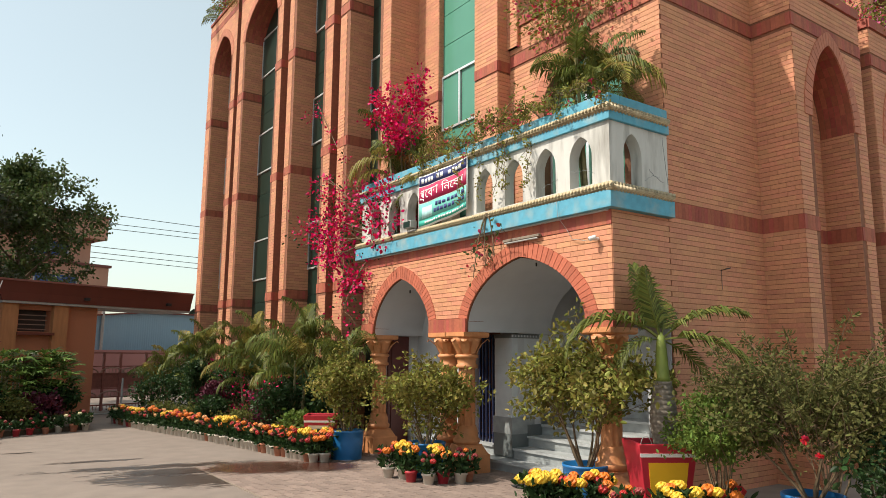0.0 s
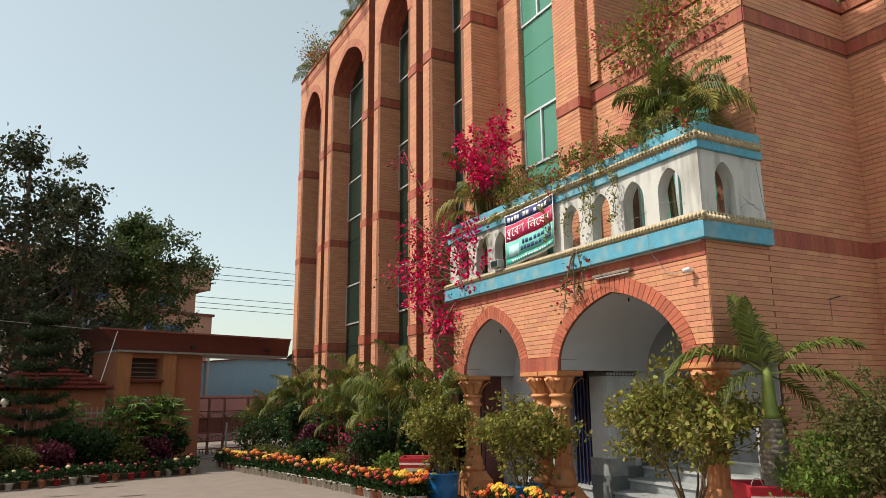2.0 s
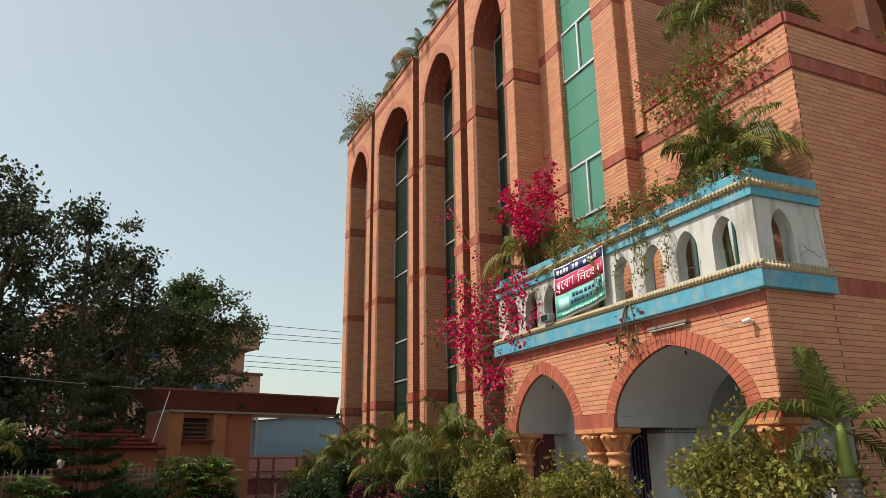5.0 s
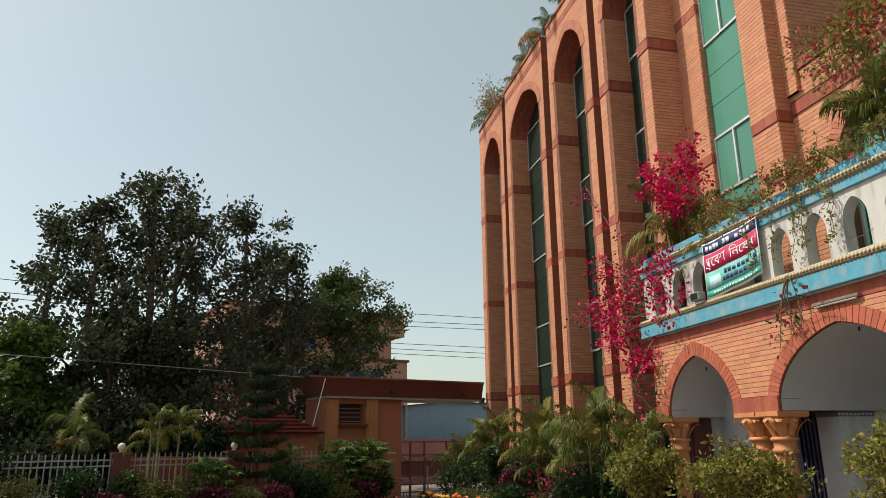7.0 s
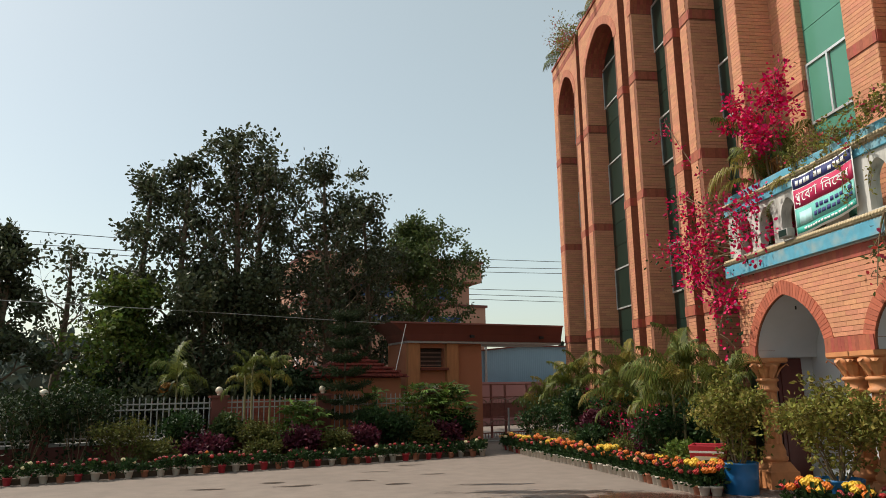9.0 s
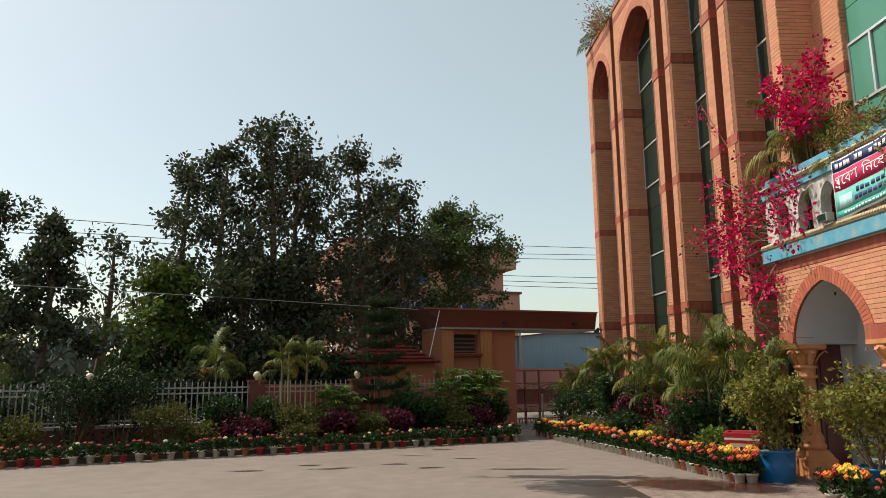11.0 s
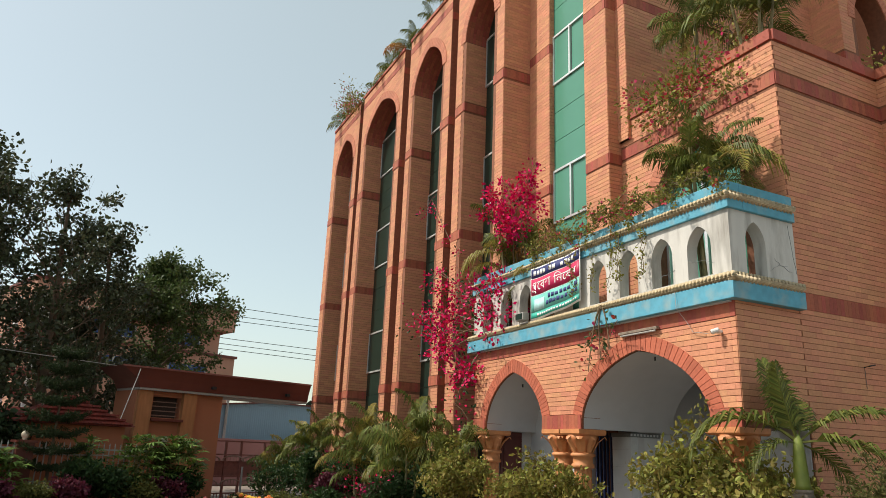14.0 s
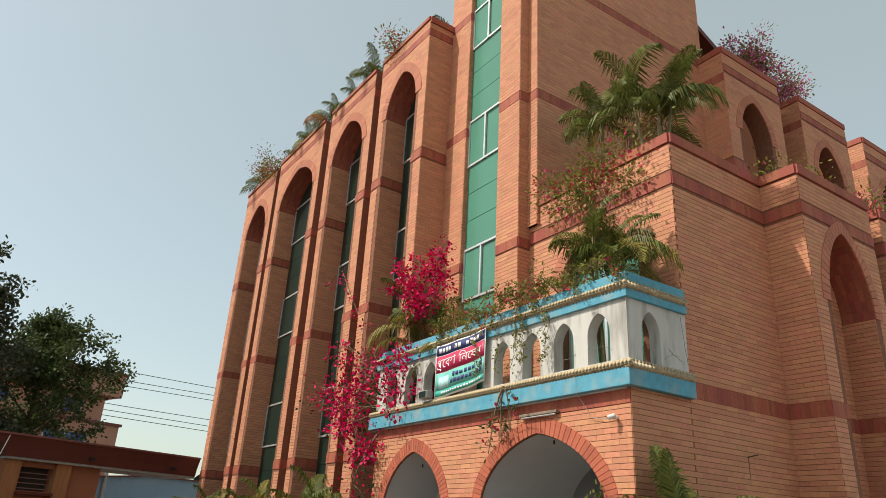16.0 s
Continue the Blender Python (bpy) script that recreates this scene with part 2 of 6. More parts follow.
def courses(s0, s1, z0, z1, holes=(), gap=0.0062, step=0.0655, long=0.23, skip=(), upright=0.0022):
    """The face of each brick of a wall: s0, s1, z0, z1; skip: bands with none."""
    out, k = [], 0
    z = math.floor(z0 / step) * step
    while z < z1 - 0.01:
        lo, hi = max(z, z0), min(z + step - gap, z1)
        k = int(round(z / step))
        cut = next((1 for a, b in skip if lo < b - 0.005 and hi > a + 0.005), 0)
        if hi - lo > 0.02 and not cut:
            free = [(s0, s1)]
            for h in holes:
                if hi > h.foot and lo < h.apex:
                    w = h.span(max(lo, h.foot))
                    free = [q for a, b in free for q in ((a, min(b, h.c - w)), (max(a, h.c + w), b)) if q[1] - q[0] > 0.015]
            for a, b in free:
                s = math.floor(a / long) * long + (long / 2 if k % 2 else 0) - long
                while s < b:
                    p, q = max(s, a), min(s + long - upright, b)
                    if q - p > 0.02:
                        out.append((p, q, lo, hi))
                    s += long
        z += step
    return out


def bricks(f, flip, faces, parent, proud=0.008):
    g = Geo(f, flip)
    for a, b, lo, hi in faces:
        g.box(a, b, 0.0, proud, lo, hi, back=False)
    return part("brick", g, M["brick"], parent, kind="stuff")


def soldier(f, flip, s0, s1, z0, z1, parent, proud=0.014, name="red_band", pitch=0.068):
    """A band of red bricks set on end."""
    g = Geo(f, flip)
    n = max(1, round((s1 - s0) / pitch))
    for i in range(n):
        a = s0 + (s1 - s0) * i / n
        g.box(a, a + (s1 - s0) / n - 0.0016, 0.0, proud, z0, z1, back=False)
    return part(name, g, M["red"], parent, "dark red brick band", kind="stuff")


def ring(f, flip, arch, width, parent, near=False, n=30, proud=0.02):
    """The red voussoirs round an arch."""
    inner, outer = arch.rim(n), arch.wider(width).rim(n)
    joined = Geo(f, flip)
    for i in range(n):
        g = Geo(f, flip) if near else joined
        (a, az), (b, bz), (c, cz), (e, ez) = inner[i], inner[i + 1], outer[i + 1], outer[i]
        t = 0.05

        def mixp(p, q, w):
            return (p[0] + (q[0] - p[0]) * w, p[1] + (q[1] - p[1]) * w)

        i0, i1, o0, o1 = mixp((a, az), (b, bz), t), mixp((a, az), (b, bz), 1 - t), mixp((e, ez), (c, cz), t), mixp((e, ez), (c, cz), 1 - t)
        pts = [(i0[0], 0, i0[1]), (i1[0], 0, i1[1]), (o1[0], 0, o1[1]), (o0[0], 0, o0[1])]
        pts += [(p[0], proud, p[2]) for p in pts]
        g.add(pts, [(7, 6, 5, 4), (0, 4, 5, 1), (1, 5, 6, 2), (2, 6, 7, 3), (3, 7, 4, 0)])
        if near:
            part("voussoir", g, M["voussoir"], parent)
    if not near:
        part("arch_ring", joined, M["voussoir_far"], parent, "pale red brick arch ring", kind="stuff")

# ---- ground ----
g = Geo()
g.add([(-400, -300, 0), (400, -300, 0), (400, 600, 0), (-400, 600, 0)], [(0, 1, 2, 3)])
tagged(part("ground", g, M["concrete"], None, kind="structure"), "worn pale concrete courtyard with damp stains", "ground")

# ---- main building ----
SP, YW, XM, XF, XT, XIN, YPJ = 6.10, 5.22, 7.11, 6.245, 6.85, 9.19, 4.63
LOW, MID, UP, UP2 = (3.33, 3.53), (6.20, 6.38), (9.06, 9.25), (11.95, 12.14)
building = thing("brick_building", (8, 12, 0), "orange brick building with red bands, tall arched window bays and porch", "building")


def brick_wall(name, f, flip, s0, s1, z0, z1, thick=0.25, holes=(), rings=0.0, bands=(), cap=False, near=False, faces=True):
    w = part(name, wall(Geo(f, flip), s0 + 0.004, s1 - 0.004, z0, z1, -thick, 0.0, holes), M["mortar"], building)
    skip = list(bands) + ([(z1 - 0.14, z1)] if cap else [])
    if faces:
        bricks(f, flip, courses(s0, s1, z0, z1, [h.wider(rings * 0.5) if rings else h for h in holes], skip=skip, upright=0.0007 if flip else 0.002), w)
    for b in bands:
        free = [(s0, s1)]
        for h in holes:
            if h.foot < b[0] < h.spring:
                free = [q for a, c in free for q in ((a, min(c, h.s0)), (max(a, h.s1), c)) if q[1] - q[0] > 0.01]
        for a, c in free:
            soldier(f, flip, a, c, b[0], b[1], w)
    if cap:
        soldier(f, flip, s0, s1, z1 - 0.13, z1 + 0.02, w, proud=0.035, name="coping", pitch=0.25)
    if rings:
        for h in holes:
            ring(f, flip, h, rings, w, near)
    return w


# porch, with its two arches
arch_left, arch_right = Arch(8.85, 10.56, 1.0, 2.0, 2.87), Arch(5.64, 7.92, 1.0, 2.04, 2.92)
F, S = front(SP), side(YW)
porch = part("porch_wall", wall(Geo(F), 5.224, 10.96, 1.97, 3.30, -0.3, 0.0, [arch_left, arch_right]), M["mortar"], building)
faces = courses(5.22, 10.96, 2.17, 3.12, [arch_left.wider(0.09), arch_right.wider(0.09)])
faces.sort(key=lambda q: q[0])
shapes = {}
for a, b, lo, hi in faces[:300]:
    key = (round(b - a, 3), round(hi - lo, 3))
    if key not in shapes:
        bg = Geo(F).box(0, key[0], 0.0, 0.009, 0, key[1], back=False)
        me = bpy.data.meshes.new("brick")
        me.from_pydata([(x - SP, y, z) for x, y, z in bg.v], [], bg.f)
        me.materials.append(M["brick_piece"])
        shapes[key] = me
    ob = new("brick", shapes[key])
    ob.parent = porch
    ob.location = (SP, a, lo)
bricks(F, False, faces[300:], porch)
soldier(F, False, 5.22, 10.96, 3.13, 3.30, porch)
for a, b in ((5.22, 5.64), (7.92, 8.85), (10.56, 10.96)):
    soldier(F, False, a, b, 1.97, 2.16, porch, proud=0.03, name="spring_block")
for h in (arch_left, arch_right):
    ring(F, False, h, 0.20, porch, True, 44, 0.018)
brick_wall("porch_side_wall", S, True, 6.10, XM, 2.02, 3.30, 0.25)
brick_wall("side_wall", S, True, XM, XIN, 0.0, 6.96, 0.3, bands=(LOW, MID), cap=True)
# white vaults and the wall at their back
for h in (arch_left, arch_right):
    g = Geo(front(SP))
    rim = h.rim(24)
    rim = [(h.s0 + 0.006, 1.985), (h.s0 + 0.006, h.spring)] + rim[1:-1] + [(h.s1 - 0.006, h.spring), (h.s1 - 0.006, 1.985)]
    for (a, az), (b, bz) in zip(rim, rim[1:]):
        deep = -1.0 if h is arch_left else -1.63
        g.add([(a, -0.02, az - 0.012), (b, -0.02, bz - 0.012), (b, deep, bz - 0.012), (a, deep, az - 0.012)], [(0, 1, 2, 3)])
    part("vault", g.weld(), M["plaster"], building, "white plastered vault", smooth=True)
door_holes = [Arch(5.60, 7.965, 0.0, 2.06, 2.96), Arch(8.375, 9.05, 0.0, 1.99, 2.0)]
part("back_wall", wall(Geo(front(7.10)), 5.24, 10.96, 0.0, 3.28, -0.12, 0.0, door_holes), M["plaster"], building, "white plastered wall")
part("porch_end", Geo().box(6.4, 7.1, 10.7, 10.95, 0.0, 3.28), M["plaster"], building)
part("porch_roof", Geo().box(6.05, 7.1, 5.25, 11.0, 3.285, 3.32), M["plaster"], building)

# balcony: blue band, rope mouldings, white arched parapet
balcony = part("balcony_slab", Geo().box(5.98, 7.13, 5.12, 11.09, 3.30, 3.50), M["blue"], building, "sky-blue painted band with worn paint", bevel=0.008)
holes = [Arch(c - 0.18, c + 0.18, 3.63, 3.98, 4.24) for c in (5.64, 6.24, 6.85, 7.47, 8.08, 8.69, 9.30, 9.88, 10.49)]
par = part("parapet", wall(Geo(front(6.06)), 5.19, 11.0, 3.5, 4.34, -0.16, 0.0, holes), M["white"], building, "cracked white painted parapet with pointed openings")
part("parapet_side", wall(Geo(side(5.19), True), 6.22, 7.11, 3.5, 4.34, -0.16, 0.0, [Arch(6.30, 6.62, 3.60, 3.98, 4.24)]), M["white"], building, "cracked white painted parapet")
part("parapet_coping", Geo().box(6.02, 6.26, 5.15, 11.03, 4.34, 4.455).box(6.262, 7.11, 5.15, 5.39, 4.34, 4.455).box(6.04, 6.24, 5.17, 11.01, 4.52, 4.66).box(6.242, 7.11, 5.17, 5.37, 4.52, 4.66), M["blue"], building, "sky-blue coping", bevel=0.006)


def rope(y0, y1, x0, x1, xf, yf, z, r, parent):
    """A twisted rope moulding: a row of slanting beads along the front and the side."""
    for name, a, b, along_y in (("rope_moulding", y0, y1, True), ("rope_moulding", x0, x1, False)):
        g = Geo()
        n = int((b - a) / 0.055)
        for i in range(n):
            s = a + (b - a) * (i + 0.5) / n
            lean = 0.03
            p = [(xf, s - lean, z - r), (xf - r * 0.9, s - lean / 2, z), (xf, s + lean, z + r)] if along_y else [(s - lean, yf, z - r), (s - lean / 2, yf - r * 0.9, z), (s + lean, yf, z + r)]
            q = [Vector(v) for v in p]
            back = Vector((0.05, 0, 0)) if along_y else Vector((0, 0.05, 0))
            g.tube([q[0] + back, q[0], q[1], q[2], q[2] + back], [0.024, 0.028, 0.03, 0.028, 0.024], 6)
        part(name, g, M["rope"], parent, "cream twisted rope moulding", True, kind="stuff")


rope(5.08, 11.08, 6.0, 7.12, 6.0, 5.13, 3.54, 0.035, building)
rope(5.12, 11.02, 6.02, 7.11, 6.02, 5.15, 4.487, 0.03, building)

# hairline cracks in the white parapet
r = random.Random(31)
for f, s0, z0, ds, dz in ((side(5.186), 6.75, 3.86, 0.05, -0.015), (side(5.186), 7.02, 4.3, 0.012, -0.07), (side(5.186), 6.66, 3.7, 0.045, 0.01), (front(6.057), 5.42, 3.75, 0.05, 0.008), (front(6.057), 6.02, 3.8, 0.045, -0.01), (front(6.057), 6.6, 4.3, 0.03, -0.02)):
    pts = [(s0, 0.0, z0)]
    for _ in range(8):
        a, _, c = pts[-1]
        pts.append((a + ds * r.uniform(0.4, 1.3), 0.0, c + dz + r.uniform(-0.022, 0.022)))
    part("crack", Geo(f).tube(pts, 0.0022, 4), M["tile_grey"], building, "dark hairline crack")

# block above the porch
mass_arch = Arch(5.85, 7.35, 3.5, 5.35, 5.95)
brick_wall("upper_front_wall", front(XM), False, YW, 8.14, 3.30, 6.96, 0.3, [mass_arch], 0.22, (MID,), True)
part("roof_slab", Geo().box(7.3, 11.0, 5.4, 8.0, 6.5, 6.6), M["concrete"], building)

# projecting side bays with tall arches
for k, x0 in enumerate((XIN, 11.55, 13.9)):
    y0 = YPJ + 0.0 * k
    fx = front(x0)
    brick_wall("bay_flank", fx, False, y0, YW + 0.1, 0.0, 6.96, 0.3, bands=(LOW, MID), cap=True)
    h = Arch(x0 + 0.40, x0 + 1.62, 0.0, 4.95, 6.15)
    brick_wall("bay_wall", side(y0), True, x0, x0 + 2.0, 0.0, 6.96, 0.5, [h], 0.2, (LOW, MID), True)
    brick_wall("bay_jamb", front(h.s1 - 0.006), False, y0, y0 + 0.5, 0.0, 4.95, 0.02, bands=(LOW,))
    soffit = Geo(side(y0), True)
    rim = h.rim(20)
    for (a, az), (b, bz) in zip(rim, rim[1:]):
        for k in range(6):
            soffit.add([(a, -0.002 - 0.08 * k, az - 0.004), (b, -0.002 - 0.08 * k, bz - 0.004), (b, -0.076 - 0.08 * k, bz - 0.004), (a, -0.076 - 0.08 * k, az - 0.004)], [(0, 1, 2, 3)])
    part("soffit_brick", soffit, M["red"], building, "dark red brick soffit", kind="stuff")
    back = brick_wall("bay_back_wall", side(y0 + 0.5), True, x0 + 0.36, x0 + 1.68, 0.0, 6.4, 0.2, bands=(LOW,))
    brick_wall("bay_return", side(YW), True, x0 + 2.0, x0 + 2.36, 0.0, 6.96, 0.3, bands=(LOW, MID), cap=True)

# tower with the green glazing
tw = 15.6
TB = ((6.12, 6.29), (8.97, 9.15), (11.85, 12.03))
brick_wall("tower_pier", front(XT), False, 8.113, 8.70, 3.3, tw, 0.2, bands=TB)
brick_wall("tower_pier", front(XT), False, 9.75, 10.45, 3.3, tw, 0.2, bands=TB)
brick_wall("tower_edge", side(8.113), True, XT, 7.05, 3.3, tw, 0.1, bands=TB)
brick_wall("tower_edge", side(8.113), True, 7.05, 7.12, 3.3, 6.98, 0.1, bands=TB[:1])
brick_wall("tower_edge", front(7.05), False, 7.87, 8.113, 6.5, tw, 0.1, bands=TB[1:])
brick_wall("tower_side", side(7.87), True, 7.05, 12.05, 6.5, tw, 0.3, bands=TB[1:])
brick_wall("tower_jamb", side(9.75), True, XT, 6.97, 3.3, tw, 0.1, bands=TB)


def glazing(x, y0, y1, z0, z1, windows, mat, joint=0.56, fr=0.04):
    """A curtain of glass with aluminium sliding windows in it."""
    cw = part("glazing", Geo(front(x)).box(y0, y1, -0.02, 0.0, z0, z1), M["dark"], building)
    cuts = sorted({z0, z1} | {v for w in windows for v in w})
    for a, b in zip(cuts, cuts[1:]):
        if (a, b) in windows:
            for i in range(2):
                m0, m1 = y0 + (y1 - y0) * i / 2, y0 + (y1 - y0) * (i + 1) / 2
                part("pane", Geo(front(x)).box(m0 + fr, m1 - fr, 0.0, 0.012 + 0.012 * i, a + fr, b - fr), mat, cw)
            gf = Geo(front(x))
            for u in (y0, (y0 + y1) / 2 - fr / 2, y1 - fr):
                gf.box(u, u + fr, 0.0, 0.05, a, b)
            for v in (a, b - fr):
                gf.box(y0 + fr + 0.001, y1 - fr - 0.001, 0.0, 0.047, v, v + fr)
            part("window_frame", gf, M["alu"], cw, "silver aluminium window frame")
        else:
            n = max(1, round((b - a) / joint))
            for i in range(n):
                lo, hi = a + (b - a) * i / n, a + (b - a) * (i + 1) / n
                part("pane", Geo(front(x)).box(y0 + 0.005, y1 - 0.005, 0.0, 0.015, lo + 0.006, hi - 0.006), mat, cw)


glazing(6.96, 8.70, 9.75, 3.4, 15.6, [(5.54, 6.55), (8.28, 9.32), (11.08, 12.1), (13.9, 14.9)], M["glass"])
part("arched_glazing", wall(Geo(front(7.3)), 5.85, 7.35, 3.4, 6.0, -0.03, 0.0), M["glass"], building, "green tinted glass")
gf = Geo(front(7.28))
for u in (5.86, 6.58, 7.30):
    gf.box(u, u + 0.05, 0.0, 0.05, 3.5, 5.9)
gf.box(5.92, 6.57, 0.0, 0.045, 4.7, 4.75).box(6.64, 7.29, 0.0, 0.045, 4.7, 4.75)
part("window_frame", gf, M["alu"], building, "silver aluminium window frame")

# long facade of four arched bays
FB = ((2.87, 3.06), (5.76, 5.95), (8.62, 8.81))
TOP = (11.32, 11.5)
FW = [(3.55, 4.65), (6.5, 7.65), (9.3, 10.5)]
fx = front(XF)
for r0, o0, o1, l1 in ((10.42, 10.81, 12.06, 12.46), (12.80, 13.22, 14.85, 15.22), (15.65, 16.04, 18.38, 18.82), (19.13, 19.55, 21.23, 21.74)):
    first = r0 < 10.5
    low = 3.3 if first else 0.0
    h = Arch(o0, o1, low, 10.3, 11.2)
    w = brick_wall("bay_wall", fx, False, r0, l1, low, 12.06, 0.55, [h], 0.22, FB[1:] if first else FB)
    if first:
        brick_wall("bay_foot", fx, False, o1, l1, 0.0, 3.3, 0.55, bands=FB[:1])
    soldier(fx, False, r0, l1, 11.60, 11.78, w, name="top_band")
    soldier(fx, False, r0, l1, 12.0, 12.08, w, proud=0.04, name="coping", pitch=0.25)
    sd = side(o1 - 0.006)
    j = brick_wall("bay_jamb", sd, True, XF, XF + 0.545, 0.0, 10.3, 0.02, bands=FB)
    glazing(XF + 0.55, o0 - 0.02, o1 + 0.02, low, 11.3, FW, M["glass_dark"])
    if first:
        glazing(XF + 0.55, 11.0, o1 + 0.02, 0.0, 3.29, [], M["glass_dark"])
    soffit = Geo(fx)
    rim = h.rim(20)
    for (a, az), (b, bz) in zip(rim, rim[1:]):
        for k in range(7):
            d0, d1 = -0.002 - 0.077 * k, -0.073 - 0.077 * k
            soffit.add([(a, d0, az - 0.004), (b, d0, bz - 0.004), (b, d1, bz - 0.004), (a, d1, az - 0.004)], [(0, 1, 2, 3)])
    part("soffit_brick", soffit, M["red"], w, "dark red brick soffit", kind="stuff")
    if r0 > 10.5:
        brick_wall("groove_side", side(r0), True, XF, XF + 0.22, 0.0, 12.06, 0.02, bands=FB + (TOP,), faces=False)
        part("groove_back", Geo(front(XF + 0.22)).box(r0 - 0.36, r0, -0.05, 0.0, 0.0, 12.0), M["red"], building)
brick_wall("bay_side", side(10.42), True, XF, XT + 0.05, 3.3, 12.06, 0.3, bands=FB[1:] + ((11.60, 11.78),), cap=True)
part("building_core", Geo().box(7.5, 16, 10.5, 21.7, 0.0, 12.0).box(7.5, 12.0, 8.3, 10.5, 0, 15.5), M["mortar"], building, "plain brick body")
part("end_wall", Geo().box(6.3, 7.5, 21.70, 21.73, 0, 12.0), M["brick"], building)

# upper set-back blocks with arches, over the side
for k, x0 in enumerate((11.9, 14.9, 17.9)):
    brick_wall("setback_flank", front(x0), False, 7.26, 8.3, 6.6, 12.05, 0.3, bands=(UP, (11.2, 11.4)), cap=True)
    brick_wall("setback_wall", side(7.26), True, x0, x0 + 2.1, 6.6, 12.05, 0.4, [Arch(x0 + 0.45, x0 + 1.55, 7.0, 10.1, 11.0)], 0.2, (UP, (11.45, 11.62)), True)
    part("setback_core", Geo().box(x0 + 0.05, x0 + 3.0, 8.31, 9.5, 6.6, 11.9), M["brick"], building)

# ---- porch columns, steps and the hall behind ----
SHAFT = [(0.15, 0.40), (0.17, 0.43), (0.17, 0.47), (0.145, 0.49), (0.15, 0.56), (0.135, 0.60), (0.118, 0.66)]


def column(x, y, r=1.0, tall=1.97):
    col = thing("porch_column", (x, y, 0), "terracotta-painted fluted column with carved capital under the porch arch", "column", "porch columns")
    part("plinth", Geo().lathe(x, y, [(0.30 * r, 0), (0.30 * r, 0.26), (0.27 * r, 0.28), (0.23 * r, 0.34), (0.20 * r, 0.38), (0.20 * r, 0.40)], square=True), M["terracotta"], col)
    part("base", Geo().lathe(x, y, [(a * r, b) for a, b in SHAFT], 20), M["terracotta"], col, smooth=True)
    n = 40
    g = Geo()
    pts, prof = [], [(0.110, 0.66), (0.112, 1.0), (0.106, 1.45)]
    for a, z in prof:
        pts += [(x + a * r * (1.0 if i % 4 < 2 else 0.90) * math.cos(math.tau * i / n), y + a * r * (1.0 if i % 4 < 2 else 0.90) * math.sin(math.tau * i / n), z) for i in range(n)]
    g.add(pts, [(j * n + i, j * n + (i + 1) % n, (j + 1) * n + (i + 1) % n, (j + 1) * n + i) for j in range(2) for i in range(n)])
    part("shaft", g, M["terracotta"], col, "fluted shaft")
    part("neck", Geo().lathe(x, y, [(a * r, b) for a, b in [(0.112, 1.45), (0.14, 1.46), (0.14, 1.50), (0.12, 1.52), (0.125, 1.60), (0.15, 1.61), (0.15, 1.64), (0.12, 1.66)]], 20), M["terracotta"], col, smooth=True)
    g = Geo().lathe(x, y, [(0.115 * r, 1.66), (0.13 * r, 1.74), (0.16 * r, 1.82), (0.20 * r, 1.89)], 16)
    part("bell", g, M["terracotta"], col, smooth=True)
    for i in range(8):
        a = math.tau * i / 8
        c, s = math.cos(a), math.sin(a)
        tip = 0.27 if i % 2 else 0.215
        g = Geo()
        for k, (rr, z, w) in enumerate([(0.122, 1.66, 0.035), (0.150, 1.73, 0.058), (0.190, 1.80, 0.064), (tip, 1.872, 0.052), (tip + 0.022, 1.835, 0.026)]):
            g.v += [(x + r * rr * c - w * s * sg + 0.012 * th * c, y + r * rr * s + w * c * sg + 0.012 * th * s, z) for sg, th in ((-1, 0), (0, 1), (1, 0))]
        g.f = [(3 * k + j, 3 * k + j + 1, 3 * k + j + 4, 3 * k + j + 3) for k in range(4) for j in range(2)]
        part("acanthus_leaf", g, M["terracotta"], col)
    part("abacus", Geo().lathe(x, y, [(0.27 * r, 1.89), (0.29 * r, 1.91), (0.29 * r, tall - 0.002)], square=True), M["terracotta"], col)
    return col


for cx, cy in ((6.26, 10.62), (6.26, 8.57), (6.26, 8.13), (6.26, 5.45)):
    column(cx, cy, 1.12)

# treads greyer than the white tile: the porch's shade is put into the colour
M["tile_step"] = material("shade_greyed_marble_tread", (0.40, 0.42, 0.42), 0.35, vary=0.06, grain=0.12, scale=6, stain=0.35, stain_scale=3, stain_color=(0.26, 0.27, 0.27), per="object")
M["tile_riser"] = material("veined_grey_marble", (0.30, 0.32, 0.32), 0.3, vary=0.08, grain=0.2, scale=7, stain=0.3, stain_scale=5, stain_color=(0.18, 0.20, 0.20), per="object")
M["ink_white_early"] = material("white_paper", (0.72, 0.72, 0.70), 0.6)
stair = thing("entrance_steps", (7.2, 6.5, 0), "white marble steps with grey risers climbing into the porch", "steps")
for i in range(6):
    x0 = 6.72 + 0.28 * i
    z = 0.155 * (i + 1)
    left = 8.92 if i < 2 else 7.965
    st = part("step", Geo().box(x0, x0 + 0.6, 5.36, left, z - 0.154, z - 0.035), M["tile_riser"], stair)
    part("tread", Geo().box(x0 - 0.03, x0 + 0.599, 5.34, left, z - 0.034, z), M["tile_step"], st, "white marble tread")
    if i > 1:
        part("stepped_skirting", Geo().box(x0 - 0.02, x0 + 0.26, 7.945, 7.964, z, z + 0.16), M["tile_grey"], st, "dark green stone skirting")
landing = thing("hall_floor", (8, 9, 0), "white tiled hall floor behind the porch", "floor", kind="structure")
part("slab", Geo().box(6.9, 12, 8.93, 10.9, 0, 0.30), M["tile_white"], landing)
part("upper_slab", Geo().box(8.6, 12, 5.36, 7.96, 0.7, 0.92), M["tile_white"], landing)
